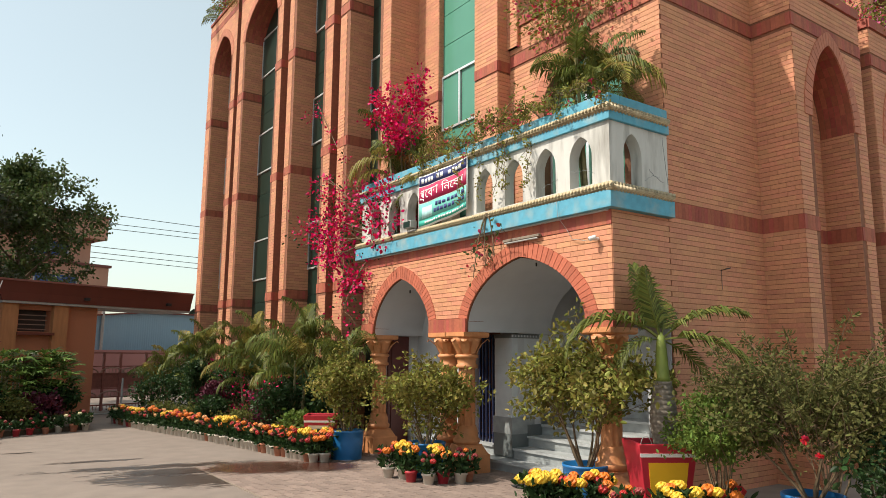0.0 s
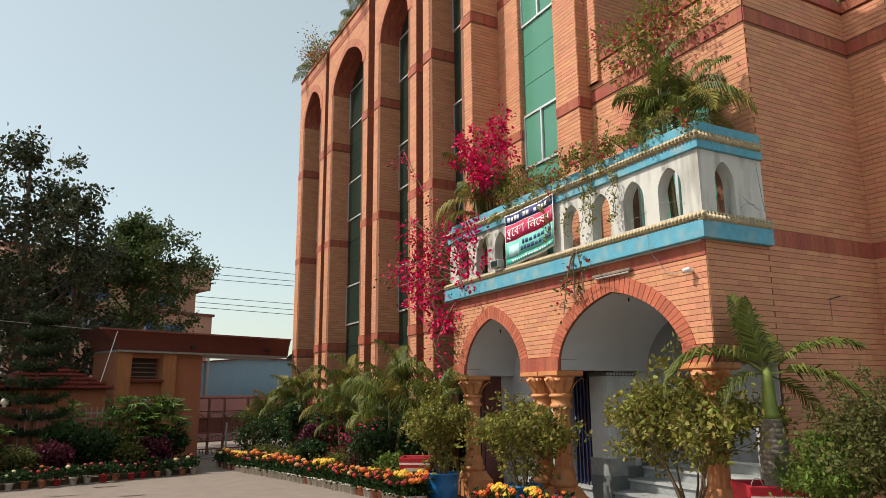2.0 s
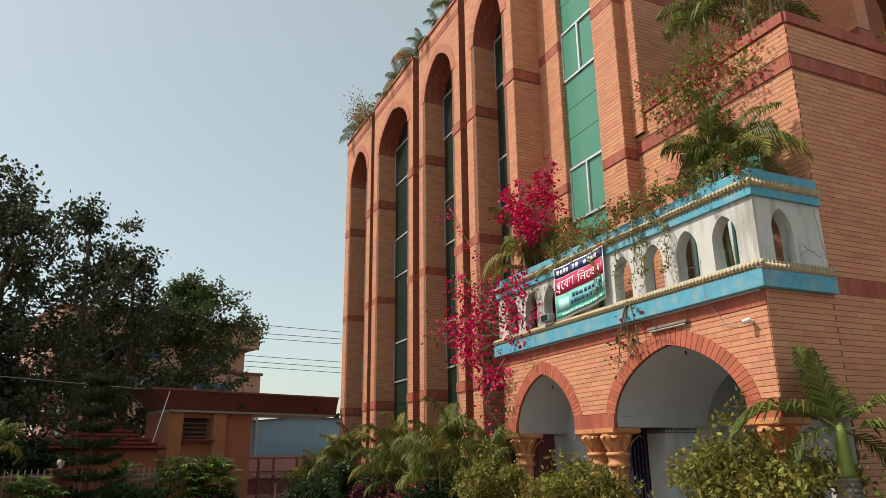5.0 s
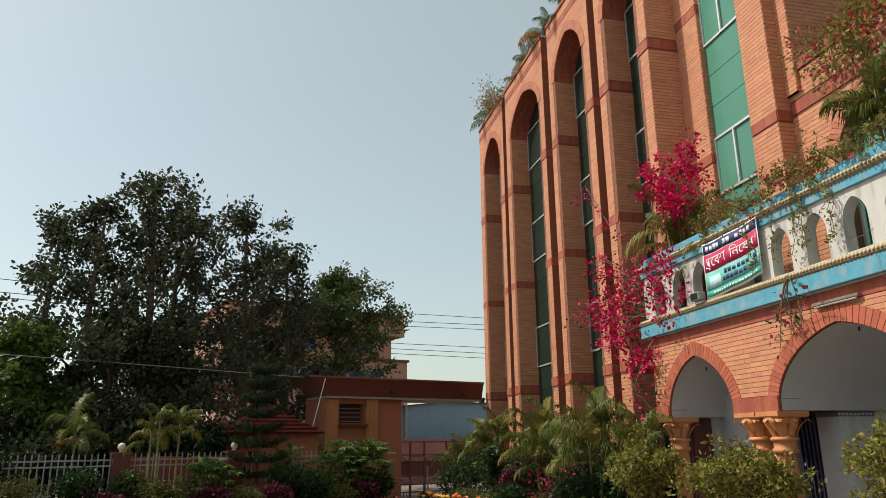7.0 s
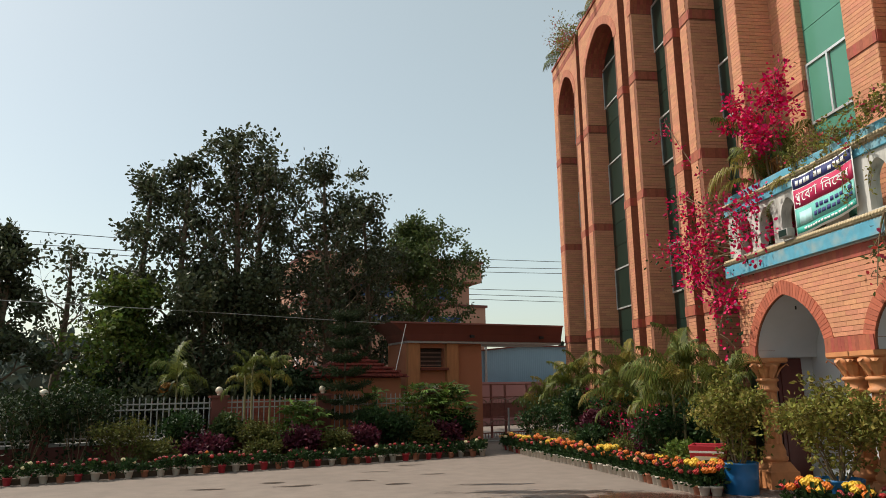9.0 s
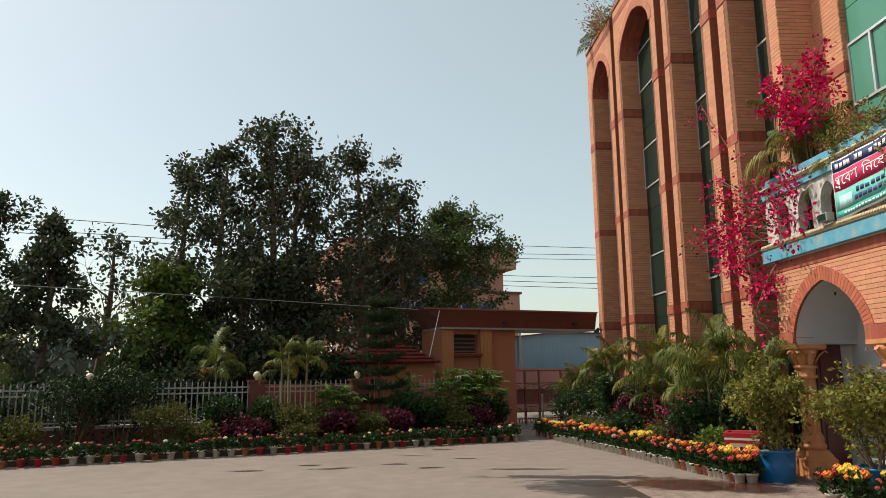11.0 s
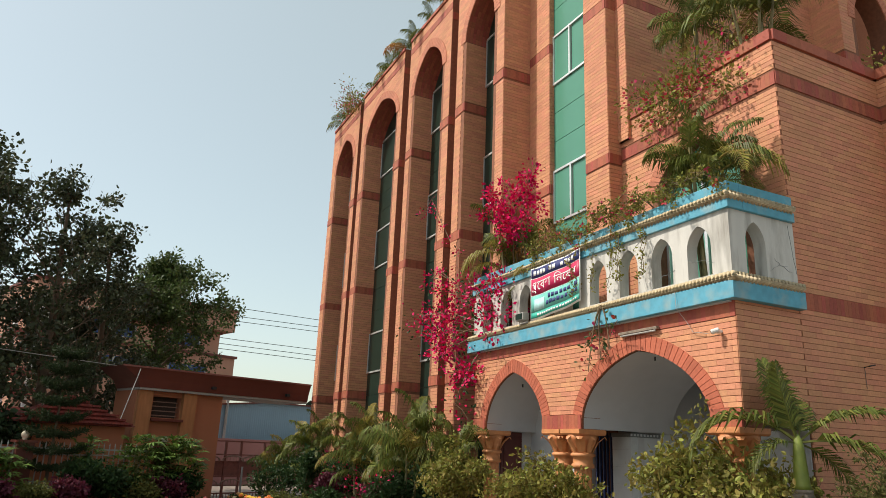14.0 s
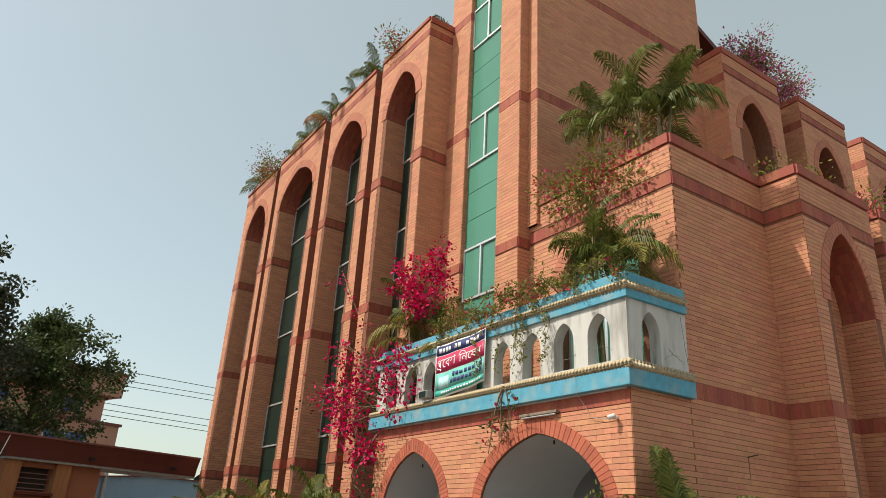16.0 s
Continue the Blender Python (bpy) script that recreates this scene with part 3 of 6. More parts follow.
pier = thing("white_pier", (7.3, 8.17, 0), "white marble tiled pier with dark skirting and dark frieze", "pier")
for k in range(7):
    for a, b in ((6.98, 7.49), (7.494, 8.1), (8.104, 8.7)):
        part("tile", Geo().box(a, b, 7.972, 8.37, 0.315 + 0.235 * k, 0.315 + 0.235 * (k + 1) - 0.0012), M["tile_white"], pier)
part("skirting", Geo().box(6.965, 7.28, 7.955, 8.385, 0.17, 0.50), M["tile_grey"], pier, "grey stone skirting")
part("skirting_cap", Geo().box(6.96, 7.4, 7.95, 8.39, 0.502, 0.74), M["tile_riser"], pier, "veined grey stone panel")
part("frieze", Geo().box(6.97, 7.52, 7.955, 8.38, 1.90, 1.96), M["tile_grey"], pier, "dark patterned frieze")
for k in range(9):
    part("frieze_stud", Geo().box(6.965 + 0.06 * k, 6.995 + 0.06 * k, 7.949, 7.956, 1.915, 1.945), M["plaster"], pier)
notice = thing("paper_notice", (7.09, 10.4, 1.56), "small white paper notice on the wall", "notice")
part("sheet", Geo().box(7.085, 7.097, 10.26, 10.52, 1.44, 1.64), M["ink_white_early"], notice)
for k in range(4):
    part("print_bar", Geo().box(7.082, 7.084, 10.29 + 0.01 * k, 10.49, 1.60 - 0.035 * k, 1.608 - 0.035 * k), M["tile_grey"], notice)
part("hall_cross_wall", Geo().box(7.12, 8.62, 7.975, 8.37, 1.962, 3.2), M["plaster"], building)
part("hall_back_wall", Geo().box(8.62, 8.72, 5.3, 10.9, 0, 3.3), M["plaster"], building)
part("hall_ceiling", Geo().box(7.74, 8.62, 5.3, 10.9, 3.2, 3.26), M["plaster"], building)
part("hall_side_wall", Geo().box(7.2, 10.2, 5.53, 5.56, 0, 3.2), M["tile_white"], building)
M["gate_blue"] = material("blue_grille_paint", (0.012, 0.02, 0.06), 0.5, grain=0.1)
grille = thing("folding_grille", (7.3, 8.0, 0), "dark blue folding steel grille across the hall doorway", "gate")
for k in range(7):
    y = 8.42 + 0.085 * k
    part("bar", Geo().box(7.12, 7.15, y - 0.012, y + 0.012, 0.31, 1.96), M["gate_blue"], grille)
for z in (0.4, 1.1, 1.9):
    part("rail", Geo().box(7.155, 7.17, 8.38, 9.0, z, z + 0.03), M["gate_blue"], grille)
M["wood_red"] = material("dark_red_wood", (0.10, 0.02, 0.015), 0.4, grain=0.2, scale=6, streak=True)
door = thing("red_door", (6.68, 10.68, 0), "dark red timber door in the porch's end wall", "door")
part("leaf", Geo().box(6.46, 6.88, 10.66, 10.697, 0.0, 1.96), M["wood_red"], door)
for z0, z1 in ((0.15, 0.85), (0.95, 1.85)):
    part("panel", Geo().box(6.52, 6.82, 10.645, 10.659, z0, z1), M["wood_red"], door)

# ---- brick paving before the porch ----
paving = tagged(part("pavement", Geo().box(3.2, 6.9, 3.2, 10.6, 0.0, 0.012), M["paver_joint"], None, kind="structure"), "brick paved apron before the porch", "pavement")
rng = random.Random(4)
g = Geo()
for i in range(30):
    for j in range(32):
        x, y = 3.22 + 0.122 * i, 3.22 + 0.23 * j + (0.115 if i % 2 else 0)
        if y + 0.22 < 10.58:
            h = 0.0155 + rng.uniform(0, 0.003)
            g.box(x, x + 0.114, y, y + 0.222, 0.012, h)
part("paver", g, M["paver"], paving, kind="stuff")

# ---- banner, lamps and small fittings on the porch ----
M["navy"] = material("banner_navy", (0.03, 0.04, 0.16), 0.5, grain=0.08)
M["crimson"] = material("banner_crimson", (0.50, 0.02, 0.09), 0.5, grain=0.1, scale=5)
M["teal"] = material("banner_teal", (0.03, 0.38, 0.30), 0.5, grain=0.15, scale=4)
M["teal_light"] = material("banner_light_teal", (0.14, 0.48, 0.42), 0.5, grain=0.12, scale=4)
M["emblem"] = material("banner_pale_emblem", (0.42, 0.68, 0.68), 0.5, grain=0.25, scale=9)
M["ink_white"] = material("white_print", (0.80, 0.80, 0.78), 0.5)
banner = thing("banner", (5.96, 8.48, 3.6), "printed banner in crimson and teal tied to the balcony parapet", "banner")


def hung(s, z):
    """The banner's own sag and slant."""
    u = (s - 7.84) / 1.28
    return s - 0.09, 3.71 - 0.12 * u + (z - 3.62) * (0.96 + 0.09 * u) - 0.02 * math.sin(math.pi * u)


def cloth(s0, s1, z0, z1, mat, name, lift, parent, label=""):
    g = Geo(front(5.985))
    n = 16
    for i in range(n + 1):
        s = s0 + (s1 - s0) * i / n
        d = 0.012 * math.sin(s * 9) + lift
        (p, lo), (_, hi) = hung(s, z0), hung(s, z1)
        g.v += [g.fr(p, d, lo), g.fr(p, d, hi), g.fr(p, d - 0.002, hi), g.fr(p, d - 0.002, lo)]
    g.f = [(4 * i + a, 4 * i + 4 + a, 4 * i + 4 + (a + 1) % 4, 4 * i + (a + 1) % 4) for i in range(n) for a in range(4)] + [(0, 1, 2, 3), (4 * n + 3, 4 * n + 2, 4 * n + 1, 4 * n)]
    return part(name, g, mat, parent, label, True)


cloth(7.84, 9.12, 3.62, 4.42, M["ink_white"], "sheet", 0.0, banner, "white banner border")
cloth(7.86, 9.10, 4.26, 4.40, M["navy"], "heading_strip", 0.006, banner, "navy heading strip")
cloth(7.86, 9.10, 4.00, 4.245, M["crimson"], "title_strip", 0.006, banner, "crimson title strip")
cloth(7.86, 9.10, 3.735, 3.985, M["teal_light"], "lower_strip", 0.006, banner, "pale teal lower strip")
cloth(7.86, 9.10, 3.65, 3.734, M["teal"], "foot_strip", 0.006, banner, "dark teal foot strip")
cloth(8.74, 9.02, 3.76, 3.93, M["emblem"], "emblem", 0.010, banner, "pale emblem")


def print_row(s0, s1, z0, z1, n, mat, seed):
    r = random.Random(seed)
    w = (s1 - s0) / n
    for i in range(n):
        if r.random() < 0.14:
            continue
        a = s0 + w * i
        cloth(a + w * 0.1, a + w * r.uniform(0.7, 0.9), z0, z1 - (z1 - z0) * r.uniform(0, 0.3), mat, "print_bar", 0.012, banner)


def lettering(body, y_left, y_right, z0, z1, x, mat, parent):
    """Words in the built-in font, facing the yard."""
    cu = bpy.data.curves.new("lettering", "FONT")
    cu.body, cu.extrude = body, 0.0
    tmp = new("lettering_source", cu)
    bpy.context.view_layer.update()
    me = bpy.data.meshes.new_from_object(tmp)
    bpy.data.objects.remove(tmp)
    xs, ys = [v.co.x for v in me.vertices], [v.co.y for v in me.vertices]
    for v in me.vertices:
        u, w = (v.co.x - min(xs)) / (max(xs) - min(xs)), (v.co.y - min(ys)) / (max(ys) - min(ys))
        s = y_left + (y_right - y_left) * u
        p, z = hung(s, z0 + (z1 - z0) * w)
        v.co = (x - 0.012 * math.sin(s * 9), p, z)
    me.materials.clear()
    me.materials.append(mat)
    ob = new("lettering", me)
    ob.parent = parent
    ob.matrix_parent_inverse = Matrix.Translation(-parent.location)
    return tagged(ob, "white printed words")


lettering("\u09aa", 9.06, 8.965, 4.065, 4.20, 5.974, M["ink_white"], banner)
lettering("\u09c7\u09ac\u09b6", 8.95, 8.56, 4.065, 4.205, 5.974, M["ink_white"], banner)
lettering("\u09bf\u09a8\u09c7\u09b7\u09a7", 8.48, 7.93, 4.065, 4.225, 5.974, M["ink_white"], banner)
# the joined r below the first letter
for a, b, lo, hi in ((9.05, 8.985, 4.045, 4.058), (9.062, 9.045, 4.045, 4.075), (9.0, 8.975, 4.02, 4.05)):
    cloth(b, a, lo, hi, M["ink_white"], "letter_stroke", 0.012, banner)
print_row(7.90, 9.06, 4.295, 4.37, 13, M["ink_white"], 1)
print_row(7.90, 8.66, 3.885, 3.95, 8, M["navy"], 2)
print_row(7.90, 8.70, 3.79, 3.855, 9, M["navy"], 3)
print_row(7.92, 9.02, 3.675, 3.71, 17, M["ink_white"], 4)

# ---- boundary: fence, gate and far buildings, on a line askew to the building ----
BU, BN, BO = Vector((0.944, 0.329, 0)), Vector((-0.329, 0.944, 0)), Vector((2.7, 16.8, 0))


def yard(b):
    """A frame along the boundary, b metres behind its first pots; outward is towards the yard."""
    def f(a, d, z):
        p = BO + BU * a + BN * (b - d)
        return (p.x, p.y, z)
    return f


def yard_box(b, a0, a1, d0, d1, z0, z1):
    return Geo(yard(b), True).box(a0, a1, d0, d1, z0, z1)


M["house_wall"] = material("orange_house_paint", (0.42, 0.155, 0.080), 0.8, grain=0.08, scale=1.5, stain=0.3, stain_scale=0.6, stain_color=(0.24, 0.10, 0.06), streak=True)
M["column_orange"] = material("orange_brick_column", (0.42, 0.18, 0.075), 0.8, grain=0.15, scale=14, stain=0.3, stain_scale=1.2, streak=True)
M["house_pale"] = material("pale_salmon_paint", (0.42, 0.21, 0.14), 0.8, grain=0.08, scale=1.5, stain=0.25, stain_scale=0.6, streak=True)
M["win_blue"] = glass("blue_glass", (0.02, 0.05, 0.16))
M["shed_blue"] = material("blue_sheet_metal", (0.22, 0.36, 0.46), 0.55, grain=0.06, scale=2, stain=0.25, stain_scale=0.8, stain_color=(0.16, 0.24, 0.30), streak=True)
M["pink"] = material("faded_pink_wall", (0.40, 0.19, 0.18), 0.85, grain=0.1, scale=2, stain=0.3, stain_scale=1.0, streak=True)
M["rust"] = material("red_oxide_steel", (0.23, 0.080, 0.064), 0.6, grain=0.2, scale=10)
M["scroll"] = material("faded_brown_steel", (0.30, 0.18, 0.14), 0.6, grain=0.15, scale=10)
M["rail_grey"] = material("grey_painted_steel", (0.34, 0.33, 0.31), 0.5, grain=0.12, scale=12)
M["roof_tile"] = material("red_roof_tile", (0.23, 0.045, 0.035), 0.7, vary=0.2, grain=0.15, scale=12)
M["globe"] = material("cream_globe", (0.70, 0.62, 0.48), 0.4)
M["black"] = material("black_cable", (0.02, 0.02, 0.02), 0.6)

# garden bed behind the pots, and the asphalt of the street beyond the gate
bed = Geo(yard(0.1), True).box(-16, 0.1, -3.6, 0.0, 0.0, 0.10)
tagged(part("garden_bed", bed, M["soil"], None, kind="structure"), "dark soil bed along the boundary fence", "garden bed")
tagged(part("planting_bed", Geo().add([(3.95, 16.6, 0.02), (4.9, 10.6, 0.02), (6.2, 10.9, 0.02), (6.2, 21, 0.02), (4.2, 19.5, 0.02)], [(0, 1, 2, 3, 4)]), M["soil"], None, kind="structure"), "dark soil bed below the facade", "garden bed")

# fence
fence = thing("boundary_fence", tuple(BO + BU * -6 + BN * 2), "grey steel railing on a low maroon wall with pillars", "fence")
part("low_wall", yard_box(2.0, -16, -0.2, -0.12, 0.12, 0.0, 0.50), M["maroon"], fence, "maroon painted low wall")
part("coping", yard_box(2.0, -16, -0.2, -0.16, 0.16, 0.502, 0.56), M["rail_grey"], fence)
for z in (0.62, 1.18, 1.30):
    part("rail", yard_box(2.0, -16, -0.2, -0.018, 0.018, z, z + 0.03), M["rail_grey"], fence)
picket = None
f2 = yard(2.0)
for i in range(128):
    a = -15.9 + 0.122 * i
    if picket is None:
        gp = Geo().box(-0.012, 0.012, -0.012, 0.012, 0.56, 1.40)
        gp.add([(-0.016, -0.016, 1.40), (0.016, -0.016, 1.40), (0.016, 0.016, 1.40), (-0.016, 0.016, 1.40), (0, 0, 1.47)], [(0, 1, 4), (1, 2, 4), (2, 3, 4), (3, 0, 4)])
        picket = bpy.data.meshes.new("picket")
        picket.from_pydata(gp.v, [], gp.f)
        picket.materials.append(M["rail_grey"])
    ob = new("picket", picket)
    ob.parent = fence
    ob.location = Vector(f2(a, 0, 0)) - fence.location
for a in (-13.0, -9.2, -5.7, -3.28, -0.25):
    pl = part("pillar", yard_box(2.0, a - 0.17, a + 0.17, -0.17, 0.17, 0.0, 1.42), M["maroon"], fence, "maroon brick pillar")
    part("pillar_cap", yard_box(2.0, a - 0.21, a + 0.21, -0.21, 0.21, 1.421, 1.47), M["maroon"], pl)
    x, y, _ = f2(a, 0, 0)
    prof = [(0.03, 1.47), (0.05, 1.50)] + [(0.085 * math.sin(math.pi * k / 8), 1.585 - 0.085 * math.cos(math.pi * k / 8)) for k in range(1, 8)] + [(0.005, 1.67)]
    part("globe_lamp", Geo().lathe(x, y, prof, 14), M["globe"], pl, "cream globe lamp", True)

# brick wall close behind part of the railing
bw = part("garden_wall", wall(Geo(yard(2.7), True), -5.6, -3.2, 0.0, 1.36, -0.12, 0.0), M["mortar"], None, kind="structure")
tagged(bw, "red brick garden wall behind the railing", "wall")
gb = Geo(yard(2.7), True)
for q in courses(-5.6, -3.2, 0.0, 1.36):
    gb.box(q[0], q[1], 0.0, 0.01, q[2], q[3], back=False)
part("brick", gb, M["red"], bw, kind="stuff")

# gatehouse with its long maroon canopy
gh = thing("gatehouse", tuple(BO + BU * 1.0 + BN * 4.5), "orange brick gatehouse under a long maroon canopy", "gatehouse")
q = [(-0.30, -0.04, 2.90), (5.0, -0.04, 2.90), (5.0, -1.6, 2.90), (-0.30, -1.6, 2.90), (-0.40, 0.0, 3.10), (5.0, 0.0, 3.10), (5.0, -1.6, 3.10), (-0.40, -1.6, 3.10), (-0.85, 0.10, 3.42), (5.0, 0.10, 3.42), (5.0, -1.6, 3.42), (-0.85, -1.6, 3.42)]
part("canopy", Geo(yard(3.74), True).add(q, [(3, 2, 1, 0), (0, 1, 5, 4), (1, 2, 6, 5), (2, 3, 7, 6), (3, 0, 4, 7), (4, 5, 9, 8), (5, 6, 10, 9), (6, 7, 11, 10), (7, 4, 8, 11), (8, 9, 10, 11)]), M["maroon"], gh, "maroon painted concrete canopy with a splayed fascia")
part("canopy_edge", Geo(yard(3.74), True).box(-0.87, 5.0, 0.085, 0.125, 3.385, 3.43), M["rust"], gh)
part("drip_edge", yard_box(3.74, -0.28, 5.0, -1.6, -0.06, 2.84, 2.898), M["rail_grey"], gh)
part("wall", wall(Geo(yard(4.05), True), -0.25, 2.25, 0.0, 2.84, -1.4, 0.0, [Arch(0.22, 1.0, 2.15, 2.70, 2.705)]), M["house_wall"], gh)
for a in (-0.05, 1.2):
    part("brick_column", yard_box(4.05, a - 0.19, a + 0.19, 0.0, 0.16, 0.0, 2.838), M["column_orange"], gh, "orange brick column")
win = part("window", yard_box(4.05, 0.22, 1.0, -0.3, -0.25, 2.15, 2.70), M["dark"], gh)
for k in range(4):
    part("bar", yard_box(4.05, 0.24, 0.98, -0.14, -0.12, 2.2 + 0.12 * k, 2.225 + 0.12 * k), M["scroll"], win)
part("ledge", yard_box(4.05, 0.15, 1.05, 0.0, 0.2, 2.06, 2.13), M["maroon"], gh)
for a in (1.75, 4.2):
    x, y, _ = yard(3.74)(a, 0.04, 0)
    part("spot_lamp", Geo(yard(3.74), True).box(a - 0.06, a + 0.06, 0.0, 0.1, 3.0, 3.08), M["black"], gh)

# steel gate and low barrier
gate = thing("entrance_gate", tuple(BO + BU * 3.6 + BN * 4.6), "red oxide steel sliding gate with arched scrolls, closed", "gate")
for z in (0.14, 0.36, 0.60, 1.02, 1.22, 1.60):
    part("rail", yard_box(4.6, 1.2, 4.97, -0.02, 0.03, z, z + 0.035), M["rust"], gate)
part("upper_sheet", yard_box(4.6, 1.2, 4.97, -0.012, 0.0, 0.64, 1.02), M["rust"], gate, "red oxide sheet steel")
for a in (1.2, 1.80, 2.85, 3.35, 4.15, 4.95):
    part("stile", yard_box(4.6, a - 0.03, a + 0.03, -0.02, 0.035, 0.0, 1.64), M["rust"], gate)
for z in (0.395, 1.055):
    for c in (1.5, 2.32, 3.1, 3.75, 4.55):
        part("scroll", Geo(yard(4.55), True).tube([(c + 0.36 * math.cos(math.pi * i / 12), 0.0, z + 0.15 * math.sin(math.pi * i / 12)) for i in range(13)], 0.020, 6), M["scroll"], gate, "faded brown arched scroll")
        for k in range(7):
            u = (k - 3) / 3.6
            part("bar", yard_box(4.55, c + 0.36 * u - 0.008, c + 0.36 * u + 0.008, -0.008, 0.008, z, z + 0.15 * (1 - u * u) ** 0.5), M["scroll"], gate)
for k in range(38):
    a = 1.25 + 0.098 * k
    part("bar", yard_box(4.6, a, a + 0.014, -0.008, 0.01, 0.02, 0.14), M["rust"], gate)
barrier = thing("road_barrier", tuple(BO + BU * 3.3 + BN * 3.2), "thin grey steel post and low bar across the drive", "barrier")
part("rail", Geo(yard(3.2), True).tube([(0.4, 0, 0.04), (5.0, 0, 0.04)], 0.02), M["rail_grey"], barrier)
for a in (2.64,):
    part("post", Geo(yard(3.2), True).tube([(a, 0, 0), (a, 0, 0.95)], 0.028), M["rail_grey"], barrier)

# little hut with a tiled roof
hut = thing("tiled_hut", tuple(BO + BU * -2 + BN * 3.6), "small orange hut with a red tiled roof behind the fence", "hut")
part("wall", yard_box(3.3, -3.1, -0.7, -1.5, 0.0, 0.0, 1.85), M["house_wall"], hut)
g = Geo(yard(3.1), True)
g.add([(-3.3, 0, 1.86), (-0.5, 0, 1.86), (-0.5, -1.9, 1.86), (-3.3, -1.9, 1.86), (-1.98, -0.9, 2.56), (-1.82, -0.9, 2.56)], [(1, 0, 4, 5), (2, 1, 5), (3, 2, 5, 4), (0, 3, 4), (0, 1, 2, 3)])
part("roof", g, M["roof_tile"], hut, "red clay tiled roof")
g = Geo(yard(3.1), True)
for r in range(7):
    for k in range(26):
        t0, t1 = r / 7, (r + 1) / 7
        aL, aR = -3.3 + 1.32 * t0, -0.5 - 1.32 * t0
        if aL + 0.108 * k + 0.1 < aR:
            a = aL + 0.108 * k
            g.box(a, a + 0.095, -0.9 * t1 + 0.03, -0.9 * t0 + 0.03, 1.87 + 0.70 * t0 + 0.03, 1.87 + 0.70 * t0 + 0.075)
part("roof_tile", g, M["roof_tile"], hut, kind="stuff")

# houses beyond
def yard_house(name, b, a0, a1, depth, storeys, label, wins, mat):
    h = thing(name, tuple(BO + BU * ((a0 + a1) / 2) + BN * (b + depth / 2)), label, "building")
    for z0, z1, s0, s1, proud in storeys:
        part("storey", yard_box(b, s0, s1, -depth, proud, z0, z1), mat, h)
        part("cornice", yard_box(b, s0 - 0.12, s1 + 0.12, -depth, proud + 0.12, z1 + 0.001, z1 + 0.16), M["maroon"], h, "maroon cornice")
    for s0, s1, z0, z1, proud in wins:
        w = part("window", yard_box(b, s0, s1, proud + 0.0, proud + 0.04, z0, z1), M["win_blue"], h, "dark blue glazed window")
        for u in (s0, (s0 + s1) / 2, s1):
            part("mullion", yard_box(b, u - 0.04, u + 0.04, proud + 0.041, proud + 0.09, z0, z1), M["rail_grey"], w)
    return h


yard_house("far_house", 28, 3, 15.8, 9, [(0, 6.9, 3.0, 15.7, 0.0), (7.06, 8.4, 3.0, 14.6, -0.3), (8.57, 9.9, 3.0, 15.2, 0.5)],
           "salmon concrete house with blue windows and overhanging top storey", [(11.2, 13.7, 5.4, 6.2, 0.0), (11.1, 13.2, 7.4, 8.2, -0.3), (6.2, 9.5, 5.2, 6.2, 0.0), (6.0, 9.0, 7.4, 8.2, -0.3)], M["house_pale"])
shed = thing("blue_shed", tuple(BO + BU * 9 + BN * 14), "long shed clad in faded blue sheet metal", "shed")
g = Geo(yard(12), True)
for k in range(90):
    a = 5.8 + 0.1 * k
    t = 3.3 - 0.10 * max(0.0, 8.6 - a)
    g.add([(a, 0, 0.2), (a + 0.05, 0.006, 0.2), (a + 0.1, 0, 0.2), (a, 0, t), (a + 0.05, 0.006, t + 0.005), (a + 0.1, 0, t + 0.01)], [(1, 0, 3, 4), (2, 1, 4, 5)])
part("cladding", g.weld(), M["shed_blue"], shed)
part("roof", Geo(yard(12), True).add([(5.5, 0.12, 3.0), (8.6, 0.12, 3.31), (15, 0.12, 3.31), (15, -6, 3.5), (5.5, -6, 3.0), (5.5, 0.12, 2.94), (8.6, 0.12, 3.25), (15, 0.12, 3.25)], [(4, 3, 2, 1, 0), (0, 1, 6, 5), (1, 2, 7, 6)]), M["maroon"], shed)
part("downpipe", Geo(yard(12), True).tube([(6.75, 0.08, 0.0), (6.75, 0.08, 3.25)], 0.06), M["rail_grey"], shed)
tagged(part("street_wall", yard_box(11, 3.0, 16, -0.15, 0.0, 0.0, 1.72), M["pink"], None, kind="structure"), "faded pink street wall", "wall")
# added out of view: its height sets the sky fill, its paint the bounce
tagged(part("back_wall_south", Geo().box(-14, 16, -9.2, -9.0, 0.0, 2.2), M["house_wall"], None, kind="structure"), "unseen orange wall added behind the viewer to shape the fill light", "wall")

# overhead cables
for k, (b, pts) in enumerate(((30, [(-30, 10.9), (-14, 10.55), (0, 10.4), (16.7, 10.75), (30, 11.2)]), (30, [(-30, 10.2), (-14, 9.8), (0, 9.7), (16.7, 10.15), (30, 10.7)]),
                              (30, [(-30, 9.9), (0, 9.3), (16.7, 9.8), (30, 10.3)]), (30, [(0, 8.4), (16.7, 8.5), (30, 8.8)]), (30, [(0, 7.9), (16.7, 8.1), (30, 8.3)]), (30, [(0, 7.6), (16.7, 7.75), (30, 7.9)]),
                              (4.0, [(-18, 4.0), (-10.7, 3.72), (-7.7, 3.63), (-5.2, 3.55), (-2.7, 3.46), (-0.9, 3.40)]))):
    f = yard(b)
    r = 0.022 if b > 10 else 0.010
    p = part("overhead_cable", Geo(f).tube([(a, 0, z) for a, z in pts], r, 5), M["black"] if b > 10 else M["rail_grey"])
    tagged(p, "black overhead cable strung across the street" if b > 10 else "grey cable strung before the trees to the gatehouse", "cable", "overhead cables")

